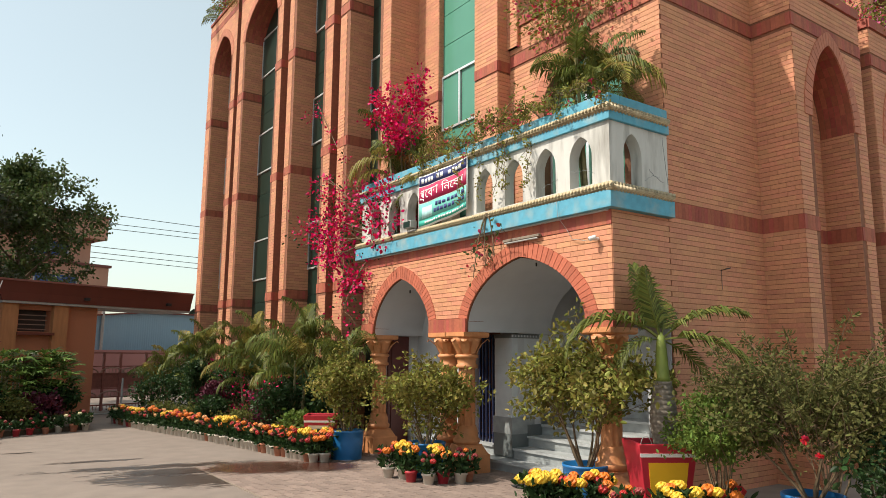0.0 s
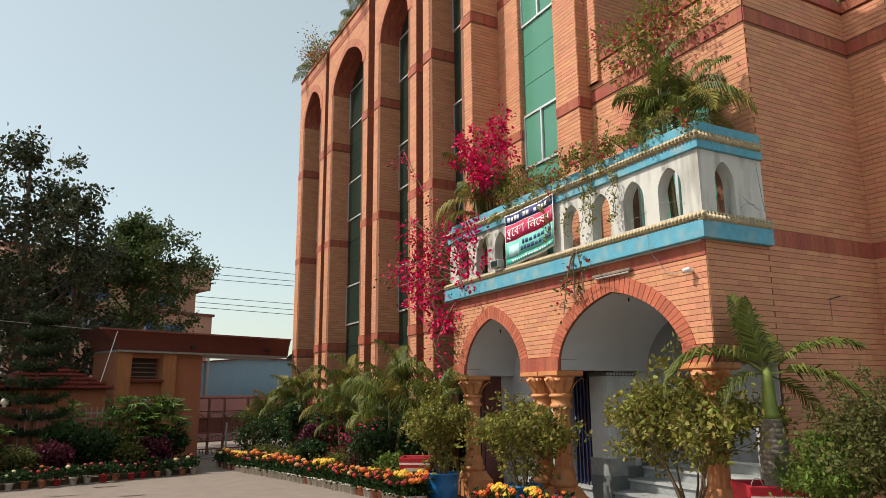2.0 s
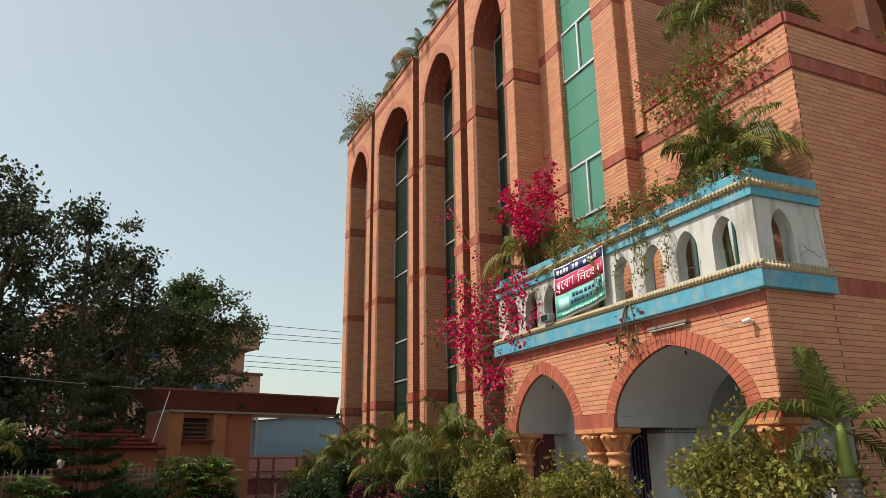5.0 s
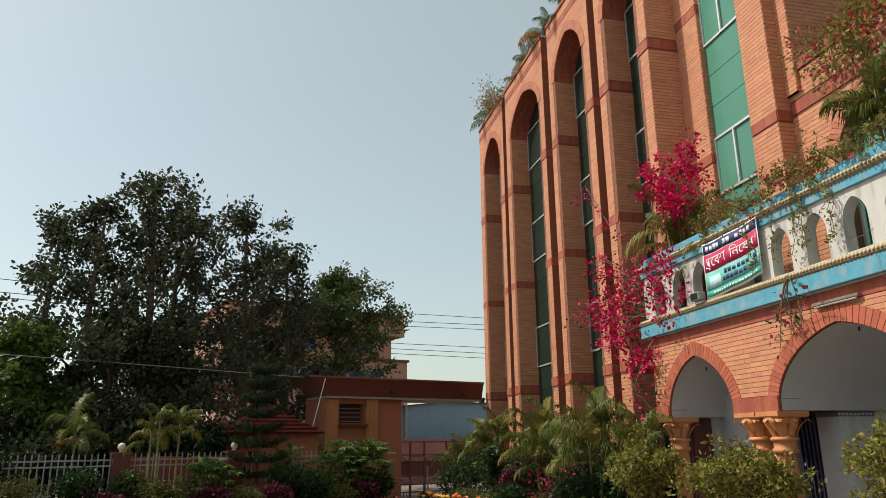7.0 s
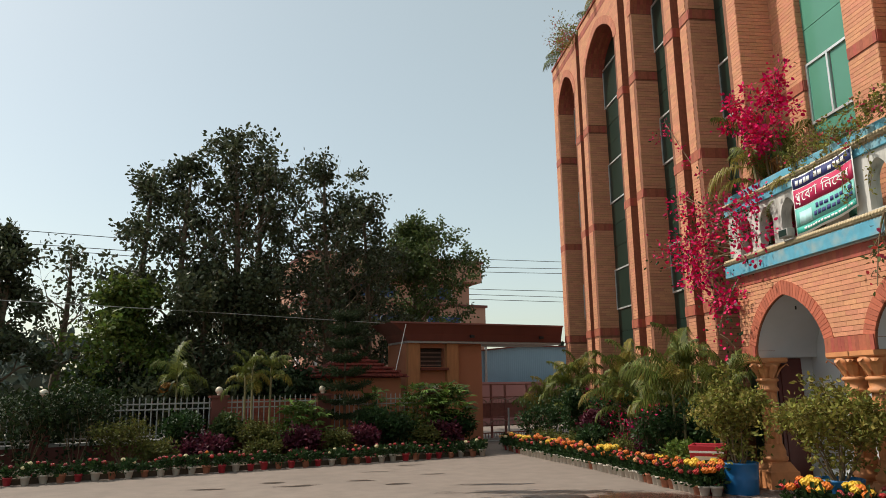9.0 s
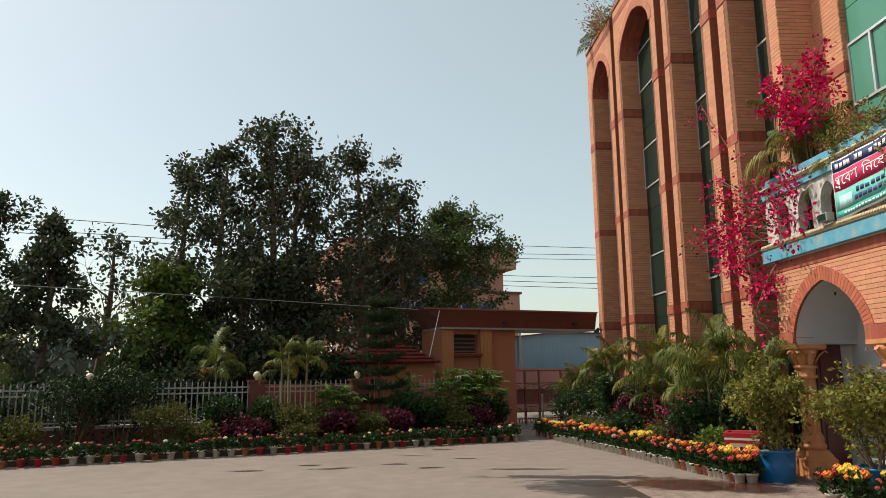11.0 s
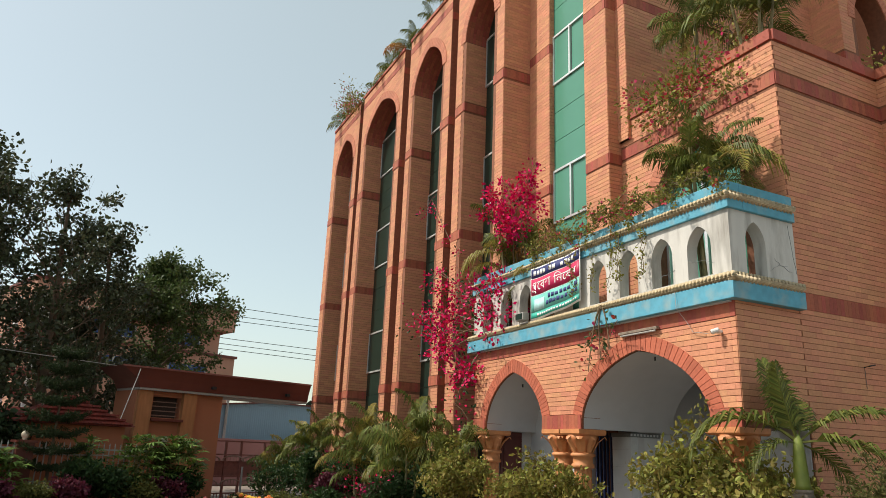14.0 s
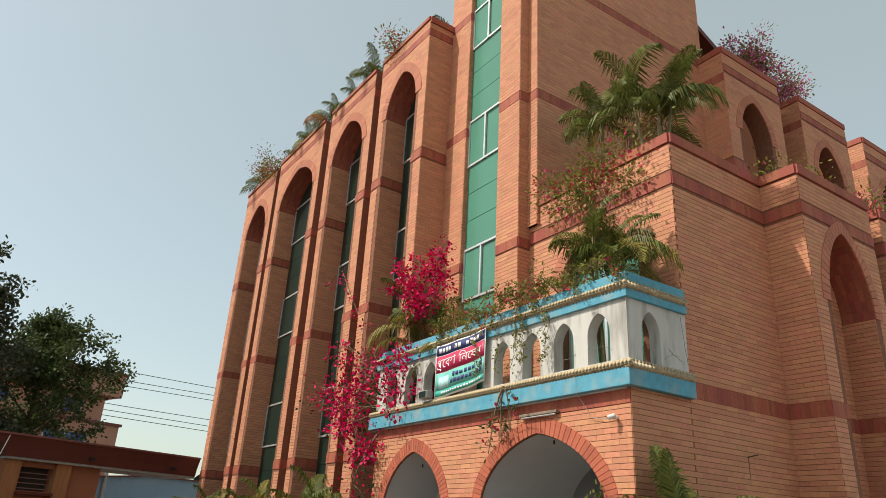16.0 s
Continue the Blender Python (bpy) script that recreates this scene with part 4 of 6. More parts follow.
# ---- plants ----
GREEN = {}


def leaf_mat(name, color, vary=0.3, hue=0.02, tr=0.3, rough=0.5):
    GREEN[name] = material(name, color, rough, vary=vary, hue=hue, translucent=tr)
    return GREEN[name]


leaf_mat("tree_leaf", (0.058, 0.070, 0.034), 0.5, 0.03, 0.22, 0.42)
leaf_mat("fresh_dark", (0.070, 0.100, 0.030), 0.4, 0.03)
leaf_mat("dark_leaf", (0.028, 0.060, 0.018), 0.35, 0.02)
leaf_mat("shrub_leaf", (0.215, 0.205, 0.045), 0.45, 0.04, 0.3, 0.55)
leaf_mat("palm_brown", (0.30, 0.14, 0.035), 0.3, 0.02)
leaf_mat("fresh_leaf", (0.11, 0.165, 0.03), 0.35, 0.02, 0.3, 0.65)
leaf_mat("palm_leaf", (0.112, 0.130, 0.027), 0.5, 0.03, 0.25, 0.5)
leaf_mat("palm_yellow", (0.24, 0.20, 0.045), 0.3, 0.03)
leaf_mat("feather_leaf", (0.105, 0.105, 0.030), 0.4, 0.03, 0.3, 0.75)
leaf_mat("pink", (0.58, 0.12, 0.28), 0.35, 0.02, 0.4)
leaf_mat("magenta", (0.60, 0.006, 0.090), 0.4, 0.012, 0.2)
leaf_mat("rose", (0.50, 0.05, 0.08), 0.3, 0.02, 0.35)
leaf_mat("purple_leaf", (0.10, 0.02, 0.035), 0.3, 0.02)
M["bark"] = material("grey_brown_bark", (0.13, 0.09, 0.06), 0.9, grain=0.25, scale=15, bump=0.5, bump_scale=30)
M["stem"] = material("thin_brown_stem", (0.16, 0.11, 0.06), 0.8, grain=0.2, scale=20)
M["cane"] = material("ringed_palm_cane", (0.22, 0.19, 0.09), 0.7, grain=0.25, scale=18)
M["tub_blue"] = material("blue_plastic_drum", (0.010, 0.14, 0.36), 0.4, grain=0.08, scale=6, stain=0.25, stain_scale=4, stain_color=(0.05, 0.12, 0.22), per="object")
M["pot_clay"] = material("clay_pot", (0.36, 0.13, 0.07), 0.8, grain=0.15, scale=20, stain=0.3, stain_scale=9, stain_color=(0.45, 0.30, 0.22), per="object")
M["pot_pale"] = material("whitewashed_pot", (0.48, 0.42, 0.35), 0.8, grain=0.12, scale=20, stain=0.3, stain_scale=9, stain_color=(0.30, 0.22, 0.17), per="object")
M["pot_red"] = material("red_painted_pot", (0.38, 0.025, 0.035), 0.5, grain=0.12, scale=20, per="object")
M["pot_green"] = material("green_plastic_pot", (0.03, 0.16, 0.06), 0.5, grain=0.1, per="object")
M["gold"] = material("yellow_marigold", (0.68, 0.42, 0.03), 0.6, grain=0.25, scale=60, per="object")
M["orange"] = material("orange_marigold", (0.62, 0.15, 0.01), 0.6, grain=0.25, scale=60, per="object")
M["scarlet"] = material("scarlet_flower", (0.40, 0.014, 0.012), 0.6, grain=0.3, scale=60, per="object")


def leaves(pts, size, seed, aspect=0.42, lift=0.25, jitter=0.35, outward=None):
    """A folded oval leaf at every point."""
    r = np.random.RandomState(seed)
    p = np.asarray(pts, float)
    n = len(p)
    d = r.normal(size=(n, 3))
    if outward is not None:
        o = p - np.asarray(outward, float)
        d = d * 0.8 + o / (np.linalg.norm(o, axis=1, keepdims=True) + 1e-6)
    d[:, 2] += lift
    d /= np.linalg.norm(d, axis=1, keepdims=True)
    w = np.cross(d, r.normal(size=(n, 3)))
    w /= np.linalg.norm(w, axis=1, keepdims=True) + 1e-9
    up = np.cross(w, d)
    L = size * (1 + jitter * r.uniform(-1, 1, (n, 1)))
    a, b = p + d * L * 0.33 + up * L * 0.07, p + d * L * 0.72 + up * L * 0.06
    wa, wb = w * L * aspect * 0.5, w * L * aspect * 0.40
    v = np.stack([p, a + wa, b + wb, p + d * L, b - wb, a - wa], 1).reshape(-1, 3)
    k = np.arange(n)[:, None] * 6
    f = np.concatenate([k + [0, 1, 2, 3], k + [0, 3, 4, 5]], 0)
    g = Geo()
    g.v, g.f = v.tolist(), f.tolist()
    return g


def rosettes(tips, per, size, seed, aspect=0.5, spread=0.03, lift=0.1):
    """Whorls of leaves that stand out from each twig's end."""
    t = np.asarray(tips, float)
    at = np.repeat(t, per, axis=0)
    jit = np.random.RandomState(seed + 9).normal(size=at.shape) * spread
    return leaves(at + jit, size, seed, aspect, lift, 0.35, outward=at - jit * 0.01)


def limbs(g, p, d, length, r, depth, rng, tips, spread=0.7, kids=3, up=0.15):
    """Forking tapered limbs; the ends are gathered in tips."""
    p, d = Vector(p), Vector(d).normalized()
    path, radii = [p.copy()], [r]
    steps = 4
    for i in range(steps):
        d = (d + Vector((rng.uniform(-1, 1), rng.uniform(-1, 1), rng.uniform(-0.6, 1) + up)) * 0.16).normalized()
        p = p + d * length / steps
        path.append(p.copy())
        radii.append(r * (1 - 0.5 * (i + 1) / steps))
        if depth <= 1:
            tips.append(tuple(p))
    g.tube(path, radii, 7 if r > 0.06 else 4)
    if depth == 0:
        tips.append(tuple(p))
        return
    for k in range(kids):
        a = math.tau * (k + rng.random() * 0.6) / kids
        o = d.orthogonal().normalized()
        q = d.cross(o)
        nd = (d + (o * math.cos(a) + q * math.sin(a)) * spread * rng.uniform(0.7, 1.2) + Vector((0, 0, up))).normalized()
        at = path[-1] if k else path[-2]
        limbs(g, at, nd, length * rng.uniform(0.6, 0.8), radii[-1] * 0.8, depth - 1, rng, tips, spread, kids, up)


def cloud(tips, per, spread, seed, flat=0.8):
    r = np.random.RandomState(seed)
    t = np.repeat(np.asarray(tips, float), per, axis=0)
    return t + r.normal(size=t.shape) * [spread, spread, spread * flat]


def tree(at, height, width, seed, label, leaf="tree_leaf", per=17, size=0.125, trunk=0.18, bare=0.16, n_limb=20, lean=0.0, keep=0.26):
    """A leader with limbs all the way up, each ending in clumps of leaves."""
    rng = random.Random(seed)
    t = thing("tree", at, label, "tree", "garden trees")
    g, tips = Geo(), []
    base = Vector(at)
    path = [base + Vector((lean * u * height + 0.10 * height * 0.1 * math.sin(5 * u + seed), 0.08 * math.cos(4 * u + seed), height * 0.9 * u)) for u in [i / 8 for i in range(9)]]
    g.tube(path, [trunk * (1 - 0.85 * i / 8) for i in range(9)], 10)
    for k in range(n_limb):
        u = bare + (0.97 - bare) * (k + rng.random() * 0.7) / n_limb
        i = min(7, int(u * 8))
        p = path[i].lerp(path[i + 1], u * 8 - i)
        a = 2.4 * k + rng.uniform(-0.5, 0.5)
        v = (u - bare) / (1 - bare)
        reach = width / 2 * (0.62 + 0.75 * math.sin(math.pi * min(1, 0.15 + 0.80 * v)) - 0.55 * v) * rng.uniform(0.4, 1.35)
        d = Vector((math.cos(a), math.sin(a), 0.35 + 0.9 * v))
        limbs(g, p, d, reach * 0.55, trunk * 0.34 * (1.1 - v), 2, rng, tips, 0.75, 3, 0.1)
    part("trunk", g, M["bark"], t, smooth=True)
    tips = [p for p in tips if rng.random() < keep]
    part("crown", rosettes(cloud(tips, 2, 0.13, seed, 0.8), per, size, seed, 0.6, size * 0.75, -0.1), GREEN[leaf], t, kind="stuff")
    return t


def frond_mesh(name, pitch, bend, n, leaflet, mat, width=0.03, seed=1, droop=0.5):
    """A feather frond of length 1 that leaves towards +x and bends over, with drooping leaflets."""
    r = random.Random(seed)
    g = Geo()
    rib, ways = [Vector((0, 0, 0))], []
    for i in range(n):
        a = radians(pitch - bend * (i / n) ** 1.25)
        ways.append(Vector((math.cos(a), 0, math.sin(a))))
        rib.append(rib[-1] + ways[-1] / n)
    ways.append(ways[-1])
    g.tube(rib, [0.015 * (1 - 0.8 * i / n) for i in range(n + 1)], 4)
    for i in range(max(2, n // 6), n + 1):
        u = i / n
        L = leaflet * math.sin(math.pi * min(0.96, 0.16 + 0.80 * u)) ** 0.7 * r.uniform(0.8, 1.1)
        way = ways[i]
        up = Vector((-way.z, 0, way.x))
        for sg in (-1, 1):
            d = (way * (0.45 + 0.6 * u) + Vector((0, sg, 0)) * 0.9 + up * r.uniform(0.15, 0.5)).normalized()
            m = rib[i] + d * L * 0.5
            e = rib[i] + d * L * 0.9 + Vector((0, 0, -droop * L * r.uniform(0.5, 1.3)))
            w = way * width * 0.5
            g.add([rib[i] - w * 0.6, m - w, e, m + w, rib[i] + w * 0.6], [(0, 1, 3, 4), (1, 2, 3)])
    me = bpy.data.meshes.new(name)
    me.from_pydata([tuple(v) for v in g.v], [], g.f)
    me.materials.append(mat)
    return me


PITCH = (84, 66, 46, 22)
FROND = [[frond_mesh("frond", a, b, 38, 0.36, GREEN[mt], 0.027, 7 * k + 3 * len(mt), 0.8) for k, (a, b) in enumerate(zip(PITCH, (66, 98, 112, 95)))] for mt in ("palm_leaf", "palm_yellow", "palm_brown")]


def add_frond(palm, at, yaw, pitch, length, seed, yellow=False, mesh=None):
    r = random.Random(seed)
    me = mesh or FROND[int(yellow)][min(range(4), key=lambda q: abs(PITCH[q] - pitch))]
    ob = new("frond", me)
    ob.parent = palm
    ob.matrix_basis = Matrix.Translation(Vector(at) - palm.location) @ Euler((r.uniform(-0.45, 0.45), r.uniform(-0.15, 0.15), radians(yaw))).to_matrix().to_4x4() @ Matrix.Diagonal((length, length, length, 1))
    return ob


def areca(at, canes, frond, seed, label, spread=0.28, group="areca palms", yellow=0.2, per=6, low=20):
    """A clump of ringed canes of the heights given, each with a head of feather fronds."""
    rng = random.Random(seed)
    p = thing("areca_palm", at, label, "palm", group)
    for k, h in enumerate(canes):
        a = math.tau * k / len(canes) + rng.random()
        lean = spread * rng.uniform(0.3, 1.0)
        b = Vector(at) + Vector((math.cos(a), math.sin(a), 0)) * 0.08
        top = Vector(at) + Vector((math.cos(a) * lean, math.sin(a) * lean, h))
        part("cane", Geo().tube([b, b.lerp(top, 0.5), top], [0.03, 0.026, 0.02], 7), M["cane"], p)
        for j in range(per):
            yaw = math.degrees(a) + 137.5 * j + rng.uniform(-25, 25)
            pitch = 86 - (86 - low) * (j + rng.uniform(0, 0.6)) / per
            add_frond(p, top - Vector((0, 0, 0.04 * j)), yaw, pitch, frond * rng.uniform(0.8, 1.1), rng.randint(0, 9999), (2 if pitch < 40 and rng.random() < 0.35 else 1) if rng.random() < yellow * (1.6 if pitch < 45 else 0.5) else 0)
    return p


def shrub_parts(p, at, height, width, seed, leaf, n_leaf, size, stems=7, foot=0.0, top_heavy=0.35, stem_mat="stem", loose=0.10, sprigs=0, skirt=0):
    """Forking stems and a crown of single leaves with an uneven outline."""
    rng = random.Random(seed)
    g, tips = Geo(), []
    base = Vector(at)
    for k in range(stems):
        a = math.tau * k / stems + rng.random()
        d = Vector((math.cos(a) * 0.42, math.sin(a) * 0.42, 1))
        limbs(g, base + Vector((math.cos(a) * 0.05, math.sin(a) * 0.05, foot)), d, height * 0.45, 0.008 + 0.006 * height, 2, rng, tips, 0.7, 3, 0.05)
    tp = np.array(tips)
    lo = base.z + foot
    sz = (height - foot) / max(tp[:, 2].max() - lo, 0.05)
    half = np.percentile(np.hypot(tp[:, 0] - base.x, tp[:, 1] - base.y), 92)
    sr = width / 2 / half

    def fit(q):
        k = min(1.0, max(0.0, (q[2] - lo) / (0.3 * height)))
        m = 1 + (sr - 1) * k
        return (base.x + (q[0] - base.x) * m, base.y + (q[1] - base.y) * m, lo + (q[2] - lo) * sz)

    g.v = [fit(q) for q in g.v]
    tips = np.array([fit(q) for q in tips])
    tips = tips[tips[:, 2] > lo + (height - foot) * top_heavy]
    part("branch", g, M[stem_mat], p)
    for k in range(sprigs):
        a, up = rng.uniform(0, math.tau), rng.uniform(0.15, 1.0)
        c = base + Vector((0, 0, foot + (height - foot) * 0.55))
        e = c + Vector((math.cos(a) * width * 0.62 * (1.15 - up), math.sin(a) * width * 0.62 * (1.15 - up), (height - foot) * 0.62 * up * rng.uniform(0.8, 1.15)))
        part("sprig", Geo().tube([c, c.lerp(e, 0.5) + Vector((0, 0, 0.02)), e], [0.006, 0.004, 0.002], 4), M[stem_mat], p)
        tips = np.concatenate([tips, [tuple(c.lerp(e, u)) for u in (0.7, 0.8, 0.88, 0.95, 1.0)]])
    low = [(base.x + rng.gauss(0, 0.19) * width, base.y + rng.gauss(0, 0.19) * width, lo + (height - foot) * rng.uniform(0.08, 0.45)) for _ in range(skirt)]
    if low:
        tips = np.concatenate([tips, low])
    per = max(1, n_leaf // max(1, len(tips)))
    whorl = 5
    heads = cloud(tips, max(1, per // whorl), loose * width, seed, 0.8)
    part("foliage", rosettes(heads, whorl, size, seed, 0.52, size * 0.35), GREEN[leaf], p, kind="stuff")
    return tips


def shrub(name, at, height, width, seed, label, leaf="shrub_leaf", n_leaf=1500, size=0.07, group="", **kw):
    p = thing(name, at, label, "shrub", group)
    shrub_parts(p, at, height, width, seed, leaf, n_leaf, size, **kw)
    return p


def tub(p, at, r=0.265, h=0.46, mat="tub_blue"):
    x, y, z = at
    prof = [(r * 0.86, z), (r * 0.90, z + 0.02), (r * 0.93, z + h * 0.45), (r * 0.96, z + h * 0.5), (r * 0.95, z + h * 0.55), (r * 0.98, z + h * 0.93), (r, z + h * 0.94), (r, z + h), (r * 0.94, z + h), (r * 0.92, z + h - 0.05)]
    part("tub", Geo().lathe(x, y, prof, 28), M[mat], p, "cut-down blue plastic drum" if mat == "tub_blue" else "", True)
    part("soil", Geo().lathe(x, y, [(r * 0.91, z + h - 0.06), (r * 0.5, z + h - 0.045), (0.01, z + h - 0.04)], 16), M["soil"], p)


def potted_shrub(at, height, width, seed, label, leaf, n_leaf, size, **kw):
    p = thing("potted_shrub", at, label, "potted plant", "shrubs in blue drums")
    tub(p, at)
    shrub_parts(p, at, height, width, seed, leaf, n_leaf, size, foot=0.40, sprigs=11, **kw)
    return p


# shrubs in blue drums before the porch
potted_shrub((5.42, 10.16, 0), 1.58, 0.98, 11, "leafy green-yellow shrub in a blue plastic drum by the column", "shrub_leaf", 5600, 0.062, skirt=45, top_heavy=0.06, stems=7, loose=0.06)
potted_shrub((5.62, 8.2, 0), 1.42, 1.25, 12, "bushy yellow-green shrub in a blue plastic drum by the paired columns", "shrub_leaf", 7600, 0.062, skirt=30, top_heavy=0.18, stems=8, loose=0.055)
potted_shrub((6.02, 5.62, 0), 1.78, 1.6, 13, "open yellow-green shrub in a blue plastic drum at the porch corner", "shrub_leaf", 7200, 0.066, top_heavy=0.27, stems=9, loose=0.05)
feathery = potted_shrub((6.41, 3.30, 0), 1.52, 1.75, 14, "large feathery shrub in a blue plastic drum beside the wall", "feather_leaf", 9000, 0.045, top_heavy=0.25, stems=8, loose=0.06)
shrub("shrub", (6.15, 4.02, 0.32), 0.93, 0.9, 15, "round dense green shrub in a green pot", "fresh_leaf", 9000, 0.045, stems=9, top_heavy=0.42, loose=0.07)
gp = thing("green_pot", (6.15, 4.02, 0), "green plastic pot with soil", "pot")
tub(gp, (6.15, 4.02, 0), 0.19, 0.36, "pot_green")
shrub("shrub", (7.2, 3.05, 0.0), 1.62, 1.5, 16, "tall loose feathery shrub against the brick wall", "feather_leaf", 5000, 0.045, stems=8, top_heavy=0.12, loose=0.07)
shrub("shrub", (6.55, 2.35, 0.0), 1.05, 1.2, 17, "low dark green shrub beside the drum", "dark_leaf", 2600, 0.065, stems=9, top_heavy=0.15)
shrub("shrub", (8.2, 4.0, 0.0), 1.40, 1.1, 18, "thin-leaved shrub beside the projecting bay", "feather_leaf", 4000, 0.04, stems=8, top_heavy=0.15, loose=0.10)

rng = random.Random(31)
for k in range(64):
    a, up = rng.uniform(0, math.tau), rng.random()
    c = Vector((6.41 + 0.22 * math.cos(a), 3.30 + 0.25 * math.sin(a), 0.85 + rng.uniform(0, 0.35)))
    e = c + Vector((0.75 * math.cos(a), 0.85 * math.sin(a), 0)) * (1.15 - 0.6 * up) + Vector((0, 0, 0.05 + 0.85 * up * rng.uniform(0.7, 1.1)))
    mid = c.lerp(e, 0.55) + Vector((0, 0, 0.16))
    path = [c.lerp(mid, u).lerp(mid.lerp(e, u), u) for u in [i / 8 for i in range(9)]]
    part("sprig", Geo().tube(path, [0.007 - 0.0006 * i for i in range(9)], 4), M["stem"], feathery)
    line = [tuple(path[i].lerp(path[i + 1], u)) for i in range(2, 8) for u in (0.0, 0.2, 0.4, 0.6, 0.8)]
    part("sprig_foliage", leaves(cloud(line, 4, 0.024, 160 + k), 0.046, 160 + k, 0.34, 0.15), GREEN["feather_leaf"], feathery, kind="stuff")
leaf_mat("red_petal", (0.55, 0.03, 0.05), 0.3, 0.01, 0.3)
for k, (x, y, z) in enumerate(((5.72, 2.98, 1.00), (5.72, 2.86, 0.88))):
    part("bloom", leaves([(x, y, z)] * 16, 0.04, 150 + k, 0.8, 0.2), GREEN["red_petal"], feathery, "red flower")

# bottle palm in its painted planter
M["planter_red"] = material("crimson_planter_paint", (0.46, 0.018, 0.035), 0.5, grain=0.08, scale=6, stain=0.2, stain_scale=3)
M["planter_yellow"] = material("yellow_panel_paint", (0.80, 0.43, 0.02), 0.5, grain=0.06, scale=6)
PX, PY = 6.20, 4.77
spin = Matrix.Rotation(radians(-33), 3, "Z")


def turned(s, d, z):
    v = spin @ Vector((s, -d, 0))
    return (PX + v.x, PY + v.y, z)


def planter_at(px, py, name_label, panel_mat, scale=1.0, yaw=-33):
    m = Matrix.Rotation(radians(yaw), 3, "Z")

    def f(s, d, z):
        v = m @ Vector((s * scale, -d * scale, 0))
        return (px + v.x, py + v.y, z * scale)

    p = thing("planter", (px, py, 0), name_label, "planter", "painted planters")
    t, b, h = 0.30, 0.20, 0.78
    g = Geo(f, True)
    g.add([(-b, -b, 0), (b, -b, 0), (b, b, 0), (-b, b, 0), (-t, -t, h), (t, -t, h), (t, t, h), (-t, t, h), (-t + 0.05, -t + 0.05, h), (t - 0.05, -t + 0.05, h), (t - 0.05, t - 0.05, h), (-t + 0.05, t - 0.05, h),
           (-t + 0.06, -t + 0.06, h - 0.08), (t - 0.06, -t + 0.06, h - 0.08), (t - 0.06, t - 0.06, h - 0.08), (-t + 0.06, t - 0.06, h - 0.08)],
          [(0, 3, 2, 1), (0, 1, 5, 4), (1, 2, 6, 5), (2, 3, 7, 6), (3, 0, 4, 7), (4, 5, 9, 8), (5, 6, 10, 9), (6, 7, 11, 10), (7, 4, 8, 11), (8, 9, 13, 12), (9, 10, 14, 13), (10, 11, 15, 14), (11, 8, 12, 15)])
    part("box", g, M["planter_red"], p, bevel=0.008)

    def slab(s0, s1, z0, z1, lift, name, mat, label=""):
        def edge(z):
            return b + (t - b) * z / h
        k = [(s0 * edge(z0) / t, edge(z0) + lift, z0), (s1 * edge(z0) / t, edge(z0) + lift, z0), (s1 * edge(z1) / t, edge(z1) + lift, z1), (s0 * edge(z1) / t, edge(z1) + lift, z1)]
        q = [(a, d - 0.01, z) for a, d, z in k]
        part(name, Geo(f, True).add(k + q, [(3, 2, 1, 0), (4, 5, 6, 7), (0, 1, 5, 4), (1, 2, 6, 5), (2, 3, 7, 6), (3, 0, 4, 7)]), mat, p, label)

    slab(-0.22, 0.22, 0.16, 0.60, 0.006, "panel", panel_mat, "painted front panel")
    slab(-0.3, 0.3, 0.655, 0.69, 0.008, "white_line", M["ink_white"], "white painted line")
    part("soil", Geo(f, True).box(-t + 0.055, t - 0.055, -t + 0.055, t - 0.055, h - 0.1, h - 0.05), M["soil"], p)
    return p


planter_at(PX, PY, "crimson tapered planter with a yellow panel and white line", M["planter_yellow"])
for s in (-0.20, 0.08):
    hoop = part("wire_hoop", Geo().tube([turned(s + 0.06 * math.cos(math.pi * i / 10), 0.22, 0.74 + 0.11 * math.sin(math.pi * i / 10)) for i in range(11)], 0.004, 5), M["rail_grey"])
    tagged(hoop, "thin bent wire hoop stuck in the planter soil", "wire hoop", "wire hoops")
planter_at(5.2, 10.64, "crimson tapered planter with a pale panel among flower pots", M["globe"], 0.86)
TX, TY = 6.24, 4.72
palm = thing("bottle_palm", (TX, TY, 0.7), "bottle palm with ringed grey trunk and green crownshaft in the planter", "palm")
M["bottle"] = material("ringed_grey_trunk", (0.17, 0.14, 0.11), 0.8, grain=0.25, scale=25, bump=0.4, streak=False)
M["crownshaft"] = material("yellow_green_crownshaft", (0.20, 0.24, 0.04), 0.5, grain=0.15, scale=9)
prof = []
for k in range(14):
    z = 0.70 + 0.05 * k
    r = 0.095 + 0.045 * math.sin(math.pi * min(1, (k + 2) / 15)) ** 1.2
    prof += [(r * 0.95, z), (r, z + 0.01), (r, z + 0.04)]
part("trunk", Geo().lathe(TX, TY, prof, 20), M["bottle"], palm, "ringed swollen grey trunk", True)
part("crownshaft", Geo().lathe(TX, TY, [(0.085, 1.39), (0.076, 1.43), (0.064, 1.58), (0.054, 1.74), (0.042, 1.84), (0.01, 1.9)], 14), M["crownshaft"], palm, "yellow-green crownshaft", True)
RIGHT = math.degrees(math.atan2(-0.58, 0.81))
